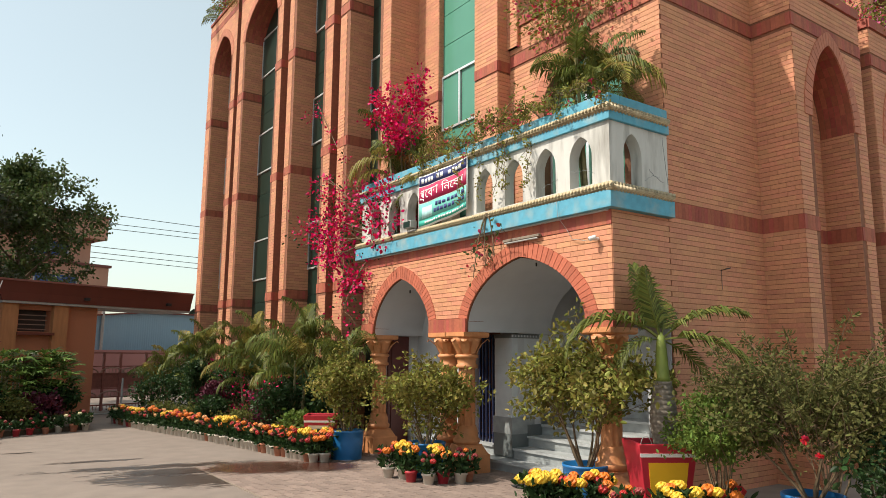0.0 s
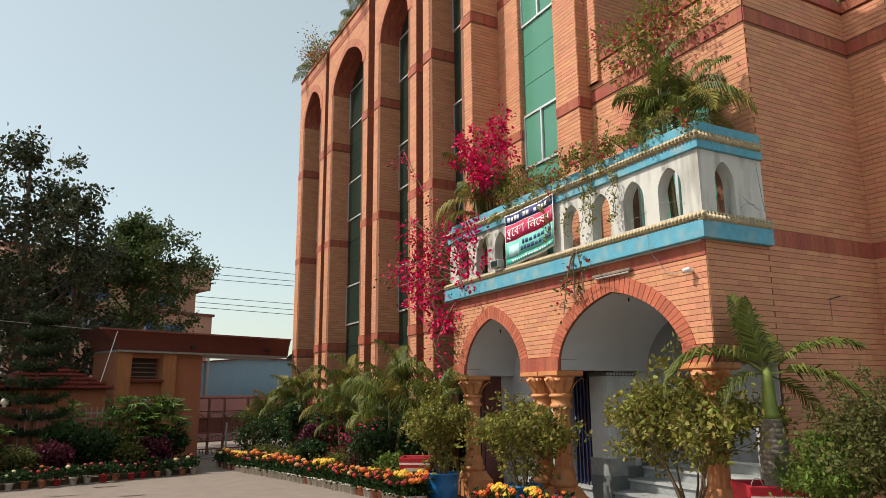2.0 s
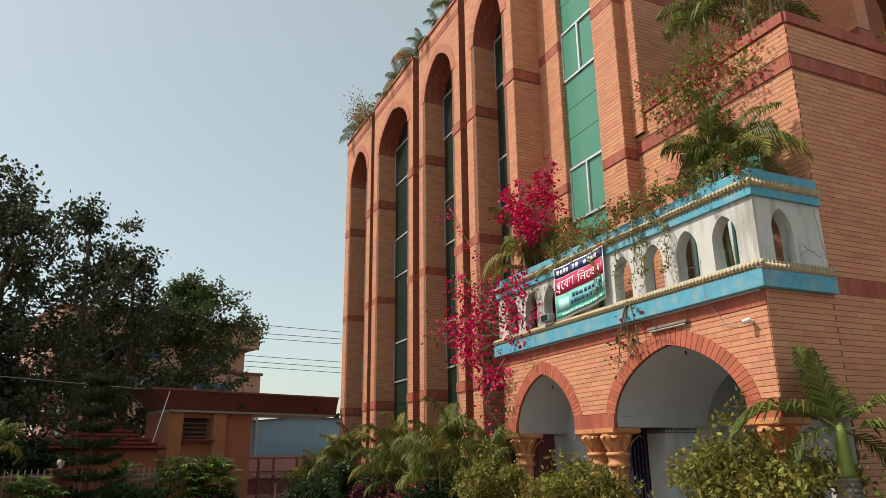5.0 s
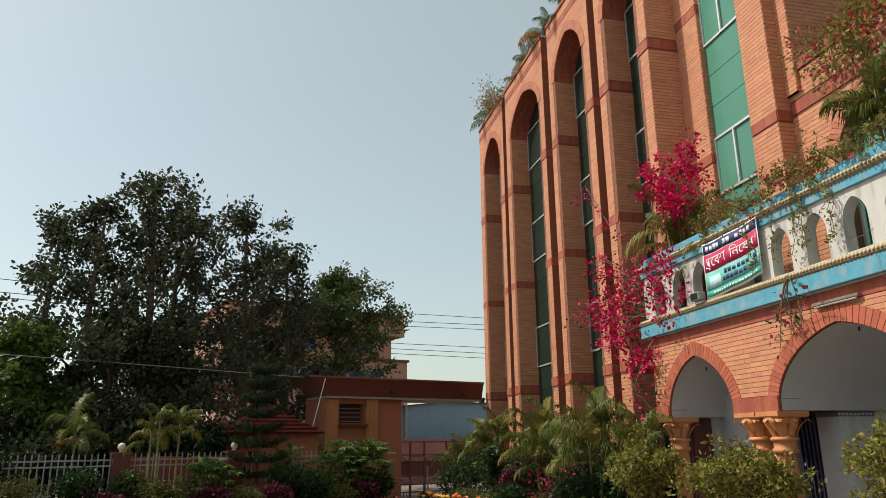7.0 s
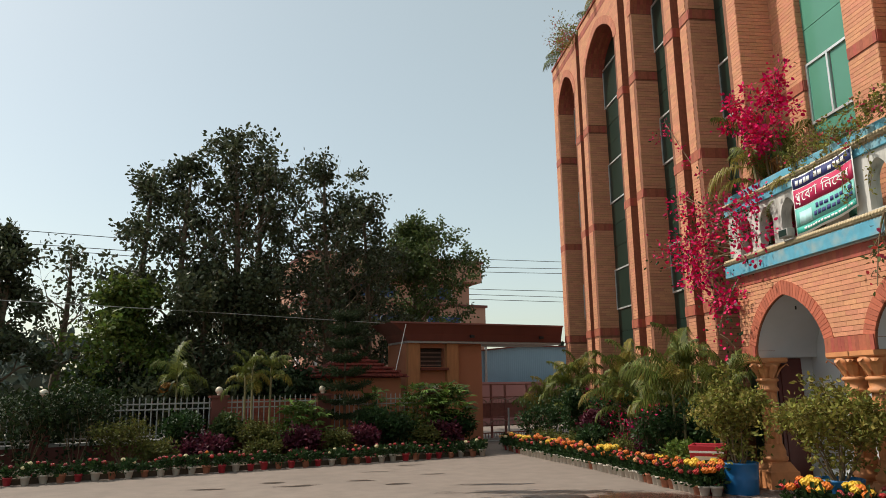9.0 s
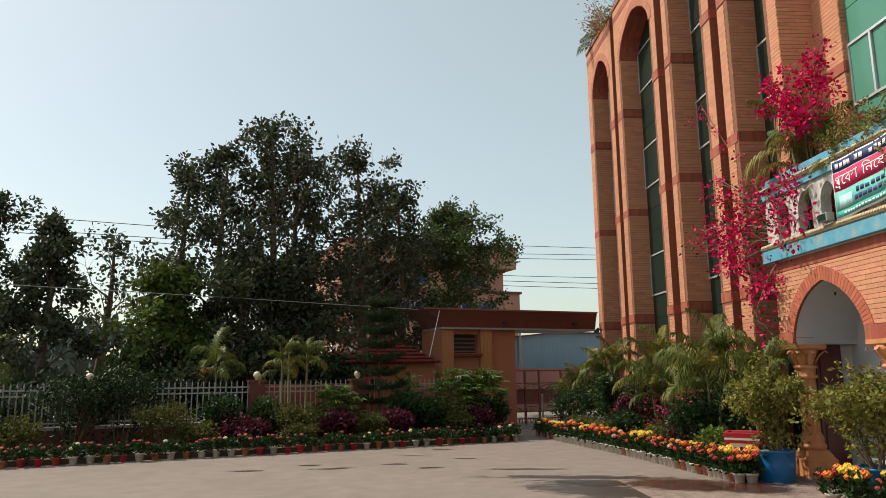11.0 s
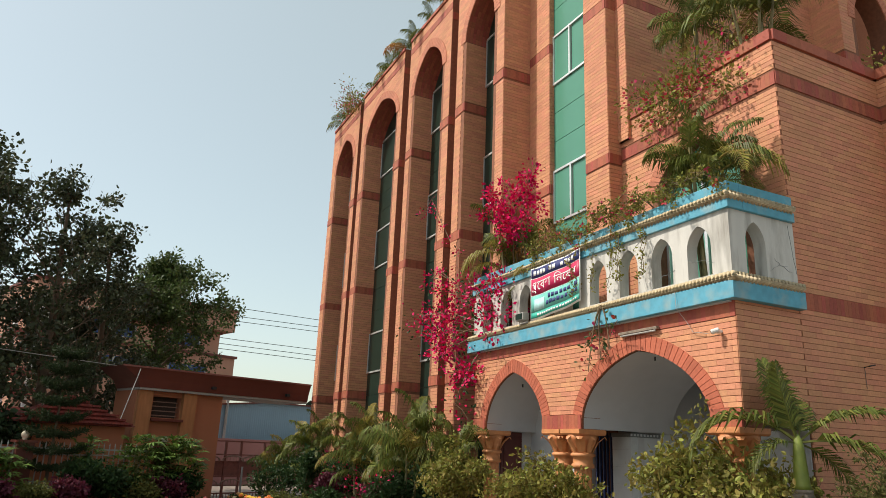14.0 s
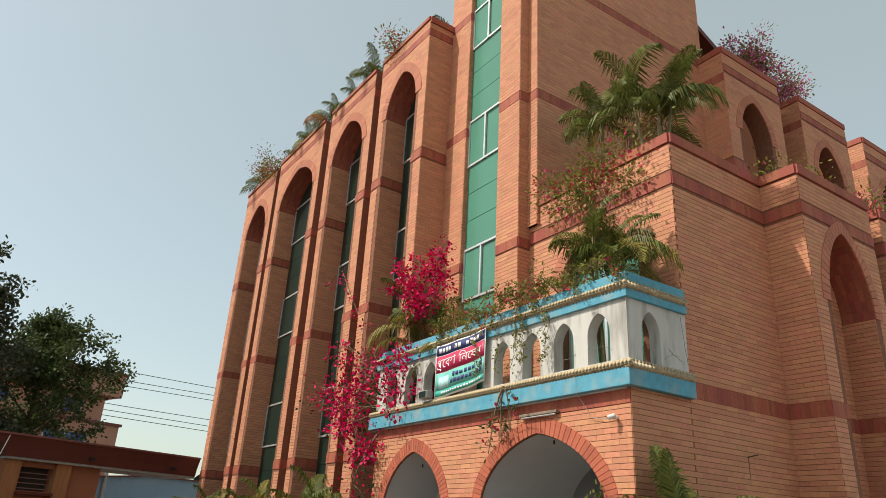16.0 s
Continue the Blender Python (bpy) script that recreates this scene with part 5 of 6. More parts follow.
for yaw, pitch, bend, L in ((RIGHT + 95, 89, 12, 0.86), (RIGHT - 70, 86, 16, 0.80), (RIGHT + 120, 76, 30, 0.8), (RIGHT - 5, 50, 62, 0.98), (RIGHT + 178, 46, 120, 1.22), (RIGHT + 195, 10, 95, 0.65), (RIGHT - 25, 12, 70, 1.0), (RIGHT + 90, 60, 60, 0.8), (RIGHT + 10, -12, 60, 0.75)):
    me = frond_mesh("frond", pitch, bend, 54, 0.36, GREEN["palm_leaf"], 0.024, int(bend) + 40, 0.45)
    add_frond(palm, (TX, TY, 1.82), yaw, pitch, L, int(yaw), mesh=me)

leaf_mat("mound_leaf", (0.115, 0.125, 0.028), 0.4, 0.03, 0.25, 0.6)
# clumps of areca palms and bushes below the facade
for k, (x, y, canes, fr) in enumerate(((5.66, 10.95, (1.6, 1.3), 0.85), (5.35, 11.9, (1.85, 1.5), 1.12), (5.5, 13.2, (1.35,), 0.8), (5.45, 14.6, (1.9, 1.55, 1.2), 0.92), (5.4, 16.2, (1.3,), 0.8), (5.3, 17.9, (1.85, 1.55, 1.2), 0.95), (4.9, 19.6, (1.3, 1.0), 0.9))):
    areca((x, y, 0.02), canes, fr, 60 + k, "areca palm clump with yellowing fronds in the bed below the facade", 0.30, per=10, yellow=0.30, low=36)
for k, (x, y, h, w, lf) in enumerate(((4.98, 11.9, 1.05, 0.7, "dark_leaf"), (4.78, 13.2, 0.55, 0.8, "mound_leaf"), (4.62, 14.5, 0.75, 0.6, "dark_leaf"), (4.5, 15.4, 0.5, 0.75, "mound_leaf"),
                                      (4.32, 16.9, 0.5, 0.7, "mound_leaf"), (4.3, 17.4, 1.1, 1.0, "dark_leaf"), (5.1, 12.7, 0.9, 0.55, "purple_leaf"), (4.9, 15.2, 1.0, 0.5, "purple_leaf"), (5.05, 11.1, 0.6, 0.6, "fresh_leaf"), (4.7, 16.1, 1.5, 0.5, "dark_leaf"),
                                      # dark-leaved bushes added behind the palms to stand in for the deep shade
                                      (5.75, 11.3, 1.4, 1.1, "dark_leaf"), (5.8, 12.6, 1.3, 1.2, "dark_leaf"), (5.75, 14.0, 1.4, 1.2, "dark_leaf"), (5.7, 15.9, 1.4, 1.2, "dark_leaf"), (5.65, 17.4, 1.3, 1.2, "dark_leaf"), (5.5, 19.0, 1.3, 1.3, "dark_leaf"))):
    shrub("bush", (x, y, 0.02), h, w, 80 + k, "dark red-leaved bush in the facade bed" if lf == "purple_leaf" else "green bush in the facade bed, the back ones added as shade fill", lf, 1500, 0.045 if lf == "mound_leaf" else 0.07 if k < 10 else 0.10, "bed bushes", stems=6, top_heavy=0.05, skirt=20)

# palms on balcony and roof
corner = areca((6.45, 5.85, 3.55), (1.70, 1.55, 1.80, 1.45, 1.62), 0.72, 201, "areca palm rising over the balcony corner", 0.36, "roof palms", 0.15, 7, 34)
add_frond(corner, (6.2, 5.45, 4.95), -75, 46, 0.75, 5)
add_frond(corner, (6.0, 5.2, 4.92), -112, 0, 0.85, 7, mesh=frond_mesh("frond", -5, 75, 28, 0.30, GREEN["palm_yellow"], 0.03, 77, 0.5))
add_frond(corner, (6.35, 5.5, 4.95), -60, 46, 0.85, 8, yellow=True)
areca((6.45, 10.3, 3.55), (1.5, 1.25, 1.65, 1.35), 0.9, 202, "areca palm behind the balcony parapet", 0.3, "roof palms", 0.3, 6, 15)
areca((6.6, 9.2, 3.55), (1.1, 0.95, 1.2), 0.65, 203, "low areca palm behind the balcony parapet", 0.3, "roof palms", 0.3, 6, 15)
areca((7.55, 6.85, 6.6), (1.75, 1.5), 0.85, 211, "young areca palm on the roof behind the parapet", 0.12, "roof palms", 0.05, 6, 25)
areca((7.75, 5.95, 6.6), (1.45, 1.6, 1.3, 1.5), 1.05, 212, "areca palm growing on the roof corner", 0.42, "roof palms", 0.1, 6, 25)
for k, (x, y, fr, c) in enumerate(((7.4, 11.2, 0.8, (0.4, 0.3)), (6.7, 11.6, 0.6, (0.3,)), (6.6, 13.6, 0.9, (0.5, 0.35)), (6.6, 14.6, 0.7, (0.35, 0.2)), (6.6, 15.9, 0.8, (0.4, 0.3)), (6.6, 17.4, 0.75, (0.35, 0.3)), (6.6, 18.6, 0.7, (0.3,)), (6.6, 21.2, 0.8, (0.4, 0.3)))):
    areca((x, y, 12.0), c, fr, 213 + k, "small areca palm growing on the roof edge", 0.2, "roof palms", 0.15, 7, 15)


def bougainvillea(at, ends, seed, label, flower="magenta", n_flower=900, n_leaf=500, spread=0.16, size=0.06, leaf="dark_leaf", first=3):
    """Long trailing stems with papery flowers gathered along them."""
    rng = random.Random(seed)
    p = thing("bougainvillea", at, label, "climbing plant", "bougainvilleas")
    pts = []
    for e in ends:
        a, b = Vector(at), Vector(e)
        mid = a.lerp(b, 0.5) + Vector((rng.uniform(-0.1, 0.1), rng.uniform(-0.2, 0.2), 0.25))
        path = [a.lerp(mid, t).lerp(mid.lerp(b, t), t) for t in [i / 8 for i in range(9)]]
        part("stem", Geo().tube(path, [0.016 * (1 - 0.08 * i) for i in range(9)], 5), M["stem"], p)
        pts += [tuple(q + Vector((rng.gauss(0, 0.03), rng.gauss(0, 0.03), rng.gauss(0, 0.03)))) for q in path[first:]]
        for _ in range(3):
            s = path[rng.randint(first, 8)]
            t2 = s + Vector((rng.uniform(-0.25, 0.15), rng.uniform(-0.4, 0.4), rng.uniform(-0.35, 0.25)))
            part("twig", Geo().tube([s, s.lerp(t2, 0.5) + Vector((0, 0, 0.04)), t2], 0.005, 4), M["stem"], p)
            pts += [tuple(s.lerp(t2, 0.6)), tuple(t2), tuple(t2)]
    heads = [q for q in pts if rng.random() < 0.5] or pts
    part("blossom", leaves(cloud(heads, max(1, n_flower // len(heads)), spread, seed), size, seed, 0.75, 0.0), GREEN[flower], p, "papery magenta flowers" if flower == "magenta" else "faded red flowers", kind="stuff")
    part("foliage", leaves(cloud(pts, max(1, n_leaf // len(pts)), spread * 1.1, seed + 1), size * 1.1, seed + 1, 0.5, 0.0), GREEN[leaf], p, kind="stuff")
    return p


bougainvillea((6.3, 10.6, 3.6), [(5.85, 12.2, 5.1), (5.85, 9.75, 4.45), (5.85, 13.1, 4.3), (5.85, 10.4, 3.85), (5.85, 12.0, 3.3), (5.85, 10.95, 2.8), (5.85, 13.1, 3.8), (5.85, 9.6, 3.8), (5.82, 11.6, 4.5), (5.82, 11.4, 3.6), (5.84, 11.2, 2.4), (5.82, 12.3, 4.2), (5.84, 10.6, 4.4)], 301, "magenta bougainvillea spilling over the balcony end", n_flower=1900, n_leaf=700, spread=0.125, size=0.062, first=4)
for k, (x, y, z) in enumerate(((5.3, 12.6, 1.1), (5.2, 13.9, 0.9), (5.3, 15.4, 1.25), (5.2, 17.0, 1.1))):
    bougainvillea((x + 0.2, y, 0.02), [(x, y + 0.2, z), (x - 0.1, y - 0.25, z - 0.2), (x + 0.1, y + 0.3, z + 0.2), (x, y, z - 0.4)], 340 + k, "bougainvillea with crimson sprays between the palms", n_flower=150, n_leaf=350, spread=0.09, size=0.055, first=5)
bougainvillea((6.55, 10.2, 3.6), [(6.1, 9.35, 6.05), (6.1, 9.7, 6.0), (6.1, 9.5, 5.75), (6.05, 9.45, 5.35), (6.05, 9.7, 5.38), (6.1, 10.1, 6.0), (6.1, 10.4, 6.0), (6.1, 9.9, 5.8)], 302, "tall magenta bougainvillea spray above the balcony", n_flower=1700, n_leaf=120, spread=0.07, size=0.056, first=8)
bougainvillea((6.5, 10.9, 3.6), [(6.2, 13.4, 7.0), (6.2, 12.9, 5.2)], 303, "thin arching bougainvillea stem before the facade", n_flower=330, n_leaf=60, spread=0.06, size=0.05)
creeper = thing("balcony_creeper", (6.3, 7.2, 3.6), "sparse woody creeper with small leaves trailing over the balcony parapet", "climbing plant")
rng = random.Random(304)
sprays, blooms = [], []
for k in range(16):
    y, z, x = rng.uniform(5.6, 8.6), 4.68 + rng.uniform(0, 0.12), 6.05
    way = rng.choice((-1, 1, 1))
    path = [Vector((6.2, y, 4.6))]
    for i in range(12):
        y += way * rng.uniform(0.04, 0.15)
        z += rng.uniform(-0.07, 0.075) - (0.03 if i > 5 else -0.02)
        x += rng.uniform(-0.035, 0.03)
        x = min(x, 6.0 if z < 4.68 else 6.2)
        path.append(Vector((x, min(max(y, 5.25), 9.0), max(z, 4.2))))
    part("stem", Geo().tube(path, [0.007 - 0.0004 * i for i in range(13)], 4), M["stem"], creeper)
    for q in path[2:]:
        e = q + Vector((rng.uniform(-0.10, 0.02), rng.uniform(-0.14, 0.14), rng.uniform(-0.22, 0.2)))
        part("twig", Geo().tube([q, q.lerp(e, 0.5) + Vector((0, 0, 0.02)), e], 0.003, 3), M["stem"], creeper)
        sprays += [tuple(q.lerp(e, u)) for u in (0.4, 0.7, 1.0)] + [tuple(q)]
        if rng.random() < 0.16:
            blooms.append(tuple(e))
for k in range(9):
    y = rng.choice((8.35, 7.78, 7.15, 6.55, 7.4, 6.9, 7.95)) + rng.uniform(-0.1, 0.1)
    path = [Vector((5.99, y, 4.5))]
    for i in range(8):
        path.append(path[-1] + Vector((rng.uniform(-0.02, 0.015), rng.uniform(-0.07, 0.07), -rng.uniform(0.05, 0.12))))
    path = [Vector((min(q.x, 6.02), q.y, q.z)) for q in path]
    part("stem", Geo().tube(path, 0.004, 4), M["stem"], creeper)
    for q in path[1:]:
        if rng.random() < 0.75:
            sprays += [tuple(q), tuple(q + Vector((-0.03, rng.uniform(-0.08, 0.08), rng.uniform(-0.06, 0.03))))]
part("foliage", rosettes(sprays, 4, 0.042, 305, 0.55, 0.018), GREEN["shrub_leaf"], creeper, kind="stuff")
part("blossom", rosettes(blooms, 6, 0.035, 306, 0.8, 0.01), GREEN["rose"], creeper, "faded red flowers", kind="stuff")
bougainvillea((5.96, 7.3, 3.56), [(5.98, 7.62, 2.7), (5.98, 7.35, 2.85), (5.97, 7.15, 2.95)], 306, "thin creeper hanging over the arch", "rose", 6, 90, 0.04, 0.06, "fresh_dark")
bougainvillea((7.4, 6.6, 6.6), [(6.98, 7.6, 6.98), (6.98, 7.05, 6.5), (7.0, 6.35, 7.25), (6.98, 5.8, 6.55), (7.1, 5.8, 7.15), (6.98, 6.67, 6.85), (6.98, 6.3, 6.5), (6.98, 6.9, 6.7)], 305, "bougainvillea with red flowers and light leaves over the roof parapet", "rose", 560, 2800, 0.13, 0.055, "shrub_leaf")
for k, (x, y, z) in enumerate(((10.3, 5.3, 6.9), (12.1, 5.2, 6.9), (13.2, 7.45, 12.3), (15.0, 7.5, 12.3), (13.4, 5.1, 6.9), (6.4, 20.4, 12.2), (6.5, 11.9, 12.0), (14.0, 7.5, 12.5), (6.4, 19.3, 12.0), (12.6, 4.9, 7.0))):
    bougainvillea((x, y + 0.2, z - 0.3), [(x - 0.5, y, z + 0.4), (x + 0.3, y - 0.15, z + 0.25), (x + 0.7, y, z + 0.5), (x, y - 0.1, z + 0.55), (x - 0.2, y - 0.2, z + 0.1)], 320 + k, "pink bougainvillea on the roof edge", "pink" if k in (2, 3, 4, 7, 9) else "rose", (30, 500, 1000, 900, 600, 260, 200, 800, 160, 500)[k], 1300, 0.12, 0.052, "shrub_leaf")

# trees and garden behind the fence
def garden_tree(a, b, *args, **kw):
    x, y, _ = yard(b)(a, 0, 0)
    return tree((x, y, 0), *args, **kw)


# lighter yellow-green than tree_leaf: sunlight on the lower crown put into the colour
leaf_mat("sunny_leaf", (0.085, 0.120, 0.024), 0.45, 0.03, 0.35, 0.5)
BIG = "large dark broad-leaved tree behind the fence"
garden_tree(-4.8, 6.5, 9.9, 4.3, 401, BIG, n_limb=36, trunk=0.2, keep=0.115)
garden_tree(-3.8, 7.4, 9.9, 3.1, 410, "tall dark broad-leaved tree behind the hut", n_limb=26, trunk=0.17, keep=0.125)
garden_tree(-6.2, 6.4, 9.2, 3.2, 404, BIG, n_limb=24, keep=0.12)
garden_tree(-7.3, 6.6, 8.7, 2.6, 411, BIG, n_limb=18, keep=0.12)
garden_tree(-1.9, 6.7, 9.6, 4.4, 402, "tall dark broad-leaved tree behind the hut", n_limb=34, keep=0.135)
garden_tree(-0.3, 7.4, 8.6, 3.6, 414, "tall dark broad-leaved tree behind the hut", n_limb=26, keep=0.14)
tree((1.75, 26.3, 0), 8.0, 4.0, 403, "smaller leaning tree beside the gatehouse", "fresh_dark", per=15, size=0.11, bare=0.42, n_limb=26, lean=0.02, keep=0.5)
garden_tree(-4.3, 4.9, 5.2, 2.4, 408, "dense dark tree behind the fence", n_limb=18)
garden_tree(-5.8, 5.0, 5.0, 2.8, 412, "dense dark tree behind the fence", n_limb=18)
garden_tree(-0.9, 8.5, 6.4, 3.2, 409, "low dark tree behind the hut", n_limb=14)
garden_tree(-7.7, 5.2, 4.7, 2.3, 413, "bright green bushy tree behind the fence", "sunny_leaf", n_limb=18, bare=0.05)
garden_tree(-10.6, 6.3, 6.2, 2.0, 405, "dark slender tree at the garden's far end", n_limb=16, keep=0.24)
garden_tree(-9.4, 8.0, 6.2, 2.2, 406, "thin-crowned tree with bare branches", per=6, n_limb=9, bare=0.4, keep=0.12, lean=0.03)
garden_tree(-12.6, 8.0, 7.5, 3.0, 407, "dark tree at the garden's far end", n_limb=22)

# ---- garden behind the pots ----
rng = random.Random(77)
# near-black green: the shade of the trees is put into this leaf colour
leaf_mat("tree_shaded_leaf", (0.024, 0.042, 0.014), 0.4, 0.03, 0.2, 0.6)
leaf_mat("clipped_leaf", (0.11, 0.115, 0.028), 0.4, 0.03, 0.25, 0.6)


def bed_bush(a, b, h, w, seed, leaf, label, size=0.075, n=1100, **kw):
    x, y, _ = yard(b)(a, 0, 0)
    return shrub("bush", (x, y, 0.08), h, w, seed, label, leaf, n, size, "garden bushes", **kw)


CLIP, DARK, RED, MIX = "clipped round yellow-green bush before the fence", "dark green garden bush before the fence", "purple-leaved bush before the fence", "leafy bush with pale flowers before the fence"
for k, (a, b, h, w, leaf, label) in enumerate((
        (-13.2, 1.2, 1.2, 1.4, "tree_shaded_leaf", DARK), (-12.1, 1.0, 0.8, 0.9, "clipped_leaf", CLIP), (-11.2, 1.5, 1.3, 1.2, "tree_shaded_leaf", DARK), (-10.3, 1.0, 0.7, 0.9, "clipped_leaf", CLIP),
        (-9.4, 1.4, 1.5, 1.3, "tree_shaded_leaf", DARK), (-8.5, 1.5, 1.65, 1.3, "tree_shaded_leaf", DARK), (-7.65, 0.95, 0.95, 1.0, "clipped_leaf", CLIP), (-7.05, 0.7, 0.5, 0.7, "clipped_leaf", CLIP), (-6.5, 1.3, 1.0, 0.7, "dark_leaf", DARK),
        (-6.1, 0.9, 0.55, 0.8, "purple_leaf", RED), (-5.55, 1.5, 0.95, 0.55, "fresh_dark", DARK), (-5.0, 1.0, 0.82, 0.85, "clipped_leaf", CLIP), (-4.9, 0.7, 0.50, 0.75, "clipped_leaf", CLIP), (-4.0, 0.8, 0.62, 0.7, "purple_leaf", RED),
        (-3.3, 0.75, 0.55, 0.62, "clipped_leaf", CLIP), (-2.2, 1.2, 1.05, 0.8, "dark_leaf", DARK), (-2.65, 0.8, 0.6, 0.6, "purple_leaf", RED), (-1.75, 0.9, 0.8, 0.7, "dark_leaf", MIX), (-1.2, 0.7, 0.6, 0.7, "clipped_leaf", CLIP), (-0.55, 0.8, 0.62, 0.7, "purple_leaf", RED), (-0.1, 1.0, 0.8, 0.6, "dark_leaf", DARK))):
    bed_bush(a, b, h, w, 500 + k, leaf, label, 0.06 if leaf == "clipped_leaf" else 0.085, 1700 if leaf == "clipped_leaf" else 1000, stems=7, top_heavy=0.04, skirt=30 if h > 0.9 or leaf == "clipped_leaf" else 0)

# lady palms: canes with fans of blunt fingers
def lady_palm(a, b, h, w, seed, n=30):
    r = random.Random(seed)
    x, y, _ = yard(b)(a, 0, 0)
    p = thing("lady_palm", (x, y, 0.08), "dense lady palm clump with fan leaves on thin canes", "palm", "lady palms")
    for k in range(n):
        u, an = (k + r.random()) / n, 2.4 * k + r.uniform(-0.4, 0.4)
        q = w * 0.5 * (0.35 + 0.65 * math.sin(math.pi * (0.25 + 0.7 * u))) * r.uniform(0.5, 1.0)
        top = Vector((x + q * math.cos(an), y + q * math.sin(an), 0.08 + h * (0.22 + 0.66 * u)))
        foot = Vector((x + 0.4 * q * math.cos(an), y + 0.4 * q * math.sin(an), 0.08))
        if k % 3 == 0:
            part("cane", Geo().tube([foot, top], [0.014, 0.008], 5), M["cane"], p)
        g = Geo()
        for j in range(4):
            yaw, rise = an + 1.57 * j + r.uniform(-0.4, 0.4), r.uniform(0.1, 1.1)
            c = top + Vector((math.cos(yaw), math.sin(yaw), rise)) * 0.12
            g.tube([top, c], 0.003, 3)
            for i in range(7):
                t = yaw + (i - 3) * 0.36
                d = Vector((math.cos(t), math.sin(t), rise * (1 - 0.12 * abs(i - 3)))).normalized()
                sd = Vector((-math.sin(t), math.cos(t), 0.25)) * 0.021
                m, e = c + d * 0.14, c + d * 0.27 + Vector((0, 0, -r.uniform(0.03, 0.13)))
                g.add([c, m - sd, e - sd * 0.4, e + sd * 0.4, m + sd], [(0, 1, 4), (1, 2, 3, 4)])
        part("fan", g, GREEN["lady"], p)


leaf_mat("lady", (0.125, 0.195, 0.042), 0.5, 0.02, 0.25, 0.5)
lady_palm(-0.95, 1.35, 1.62, 1.15, 541, 40)
lady_palm(-0.15, 1.25, 1.66, 1.0, 542, 36)
lady_palm(-3.95, 1.4, 1.25, 1.1, 543, 36)
lady_palm(-2.1, 1.75, 1.5, 0.5, 544, 14)

# slender palms with bare canes
for k, (a, b, canes, fr, low) in enumerate(((-6.62, 2.5, (1.85,), 0.95, 5), (-5.12, 1.5, (2.0, 1.9), 0.62, 15), (-4.72, 1.55, (2.05,), 0.6, 35), (-11.6, 3.0, (1.7, 1.4), 0.9, 10))):
    x, y, _ = yard(b)(a, 0, 0)
    areca((x, y, 0.08), canes, fr, 560 + k, "slender palm with bare cane and bright crown in the garden bed", 0.14, "garden palms", 0.12, 9, low)
# planting behind the fence, every fourth shrub in the leaf darkened for shade
for k in range(17):
    a = -15.5 + 0.98 * k
    if -3.6 < a:
        continue
    x, y, _ = yard(3.6 + 0.8 * (k % 3))(a, 0, 0)
    far_end = a < -8
    shrub("hedge_shrub", (x, y, 0.0), rng.uniform(1.9, 2.9) * (0.6 if far_end else 1.0), rng.uniform(1.6, 2.2), 580 + k, "tall dark shrub behind the fence", "tree_leaf" if k % 4 else "tree_shaded_leaf", 2600, 0.15, "hedge shrubs", stems=8, top_heavy=0.0, loose=0.10, skirt=30)
# a layered conifer before the hut
x0, y0, _ = yard(1.9)(-2.75, 0, 0)
con = thing("layered_conifer", (x0, y0, 0.08), "small conifer with flat tiers of dark branches", "tree")
part("trunk", Geo().tube([(x0, y0, 0.08), (x0, y0, 3.5)], [0.045, 0.010], 7), M["bark"], con)
for i in range(8):
    z, r = 0.95 + 0.34 * i, 0.80 - 0.07 * i
    for j in range(6):
        b = math.tau * j / 6 + 0.7 * i
        arm = [(x0 + math.cos(b) * q * r, y0 + math.sin(b) * q * r, z - 0.06 * math.sin(math.pi * q) + 0.10 * q * q) for q in np.linspace(0.0, 1, 16)]
        br = part("branch", Geo().tube(arm, [0.012 - 0.0006 * k for k in range(16)], 4), M["bark"], con)
        pts = [(x + r2 * math.sin(b) * w, y - r2 * math.cos(b) * w, zz) for x, y, zz in arm[2:] for w in (-1, -0.5, 0, 0.5, 1) for r2 in (0.09,)]
        part("needles", leaves(cloud(pts, 5, 0.020, 600 + 7 * i + j, 0.4), 0.075, 600 + 7 * i + j, 0.22, 0.5), GREEN["tree_shaded_leaf"], br, kind="stuff")

# ---- flower pots ----
M["cream"] = material("cream_flower", (0.62, 0.54, 0.30), 0.6, grain=0.25, scale=60, per="object")
M["dusky"] = material("dusky_red_flower", (0.26, 0.03, 0.03), 0.6, grain=0.3, scale=60, per="object")
M["peach"] = material("peach_flower", (0.62, 0.30, 0.12), 0.6, grain=0.25, scale=60, per="object")


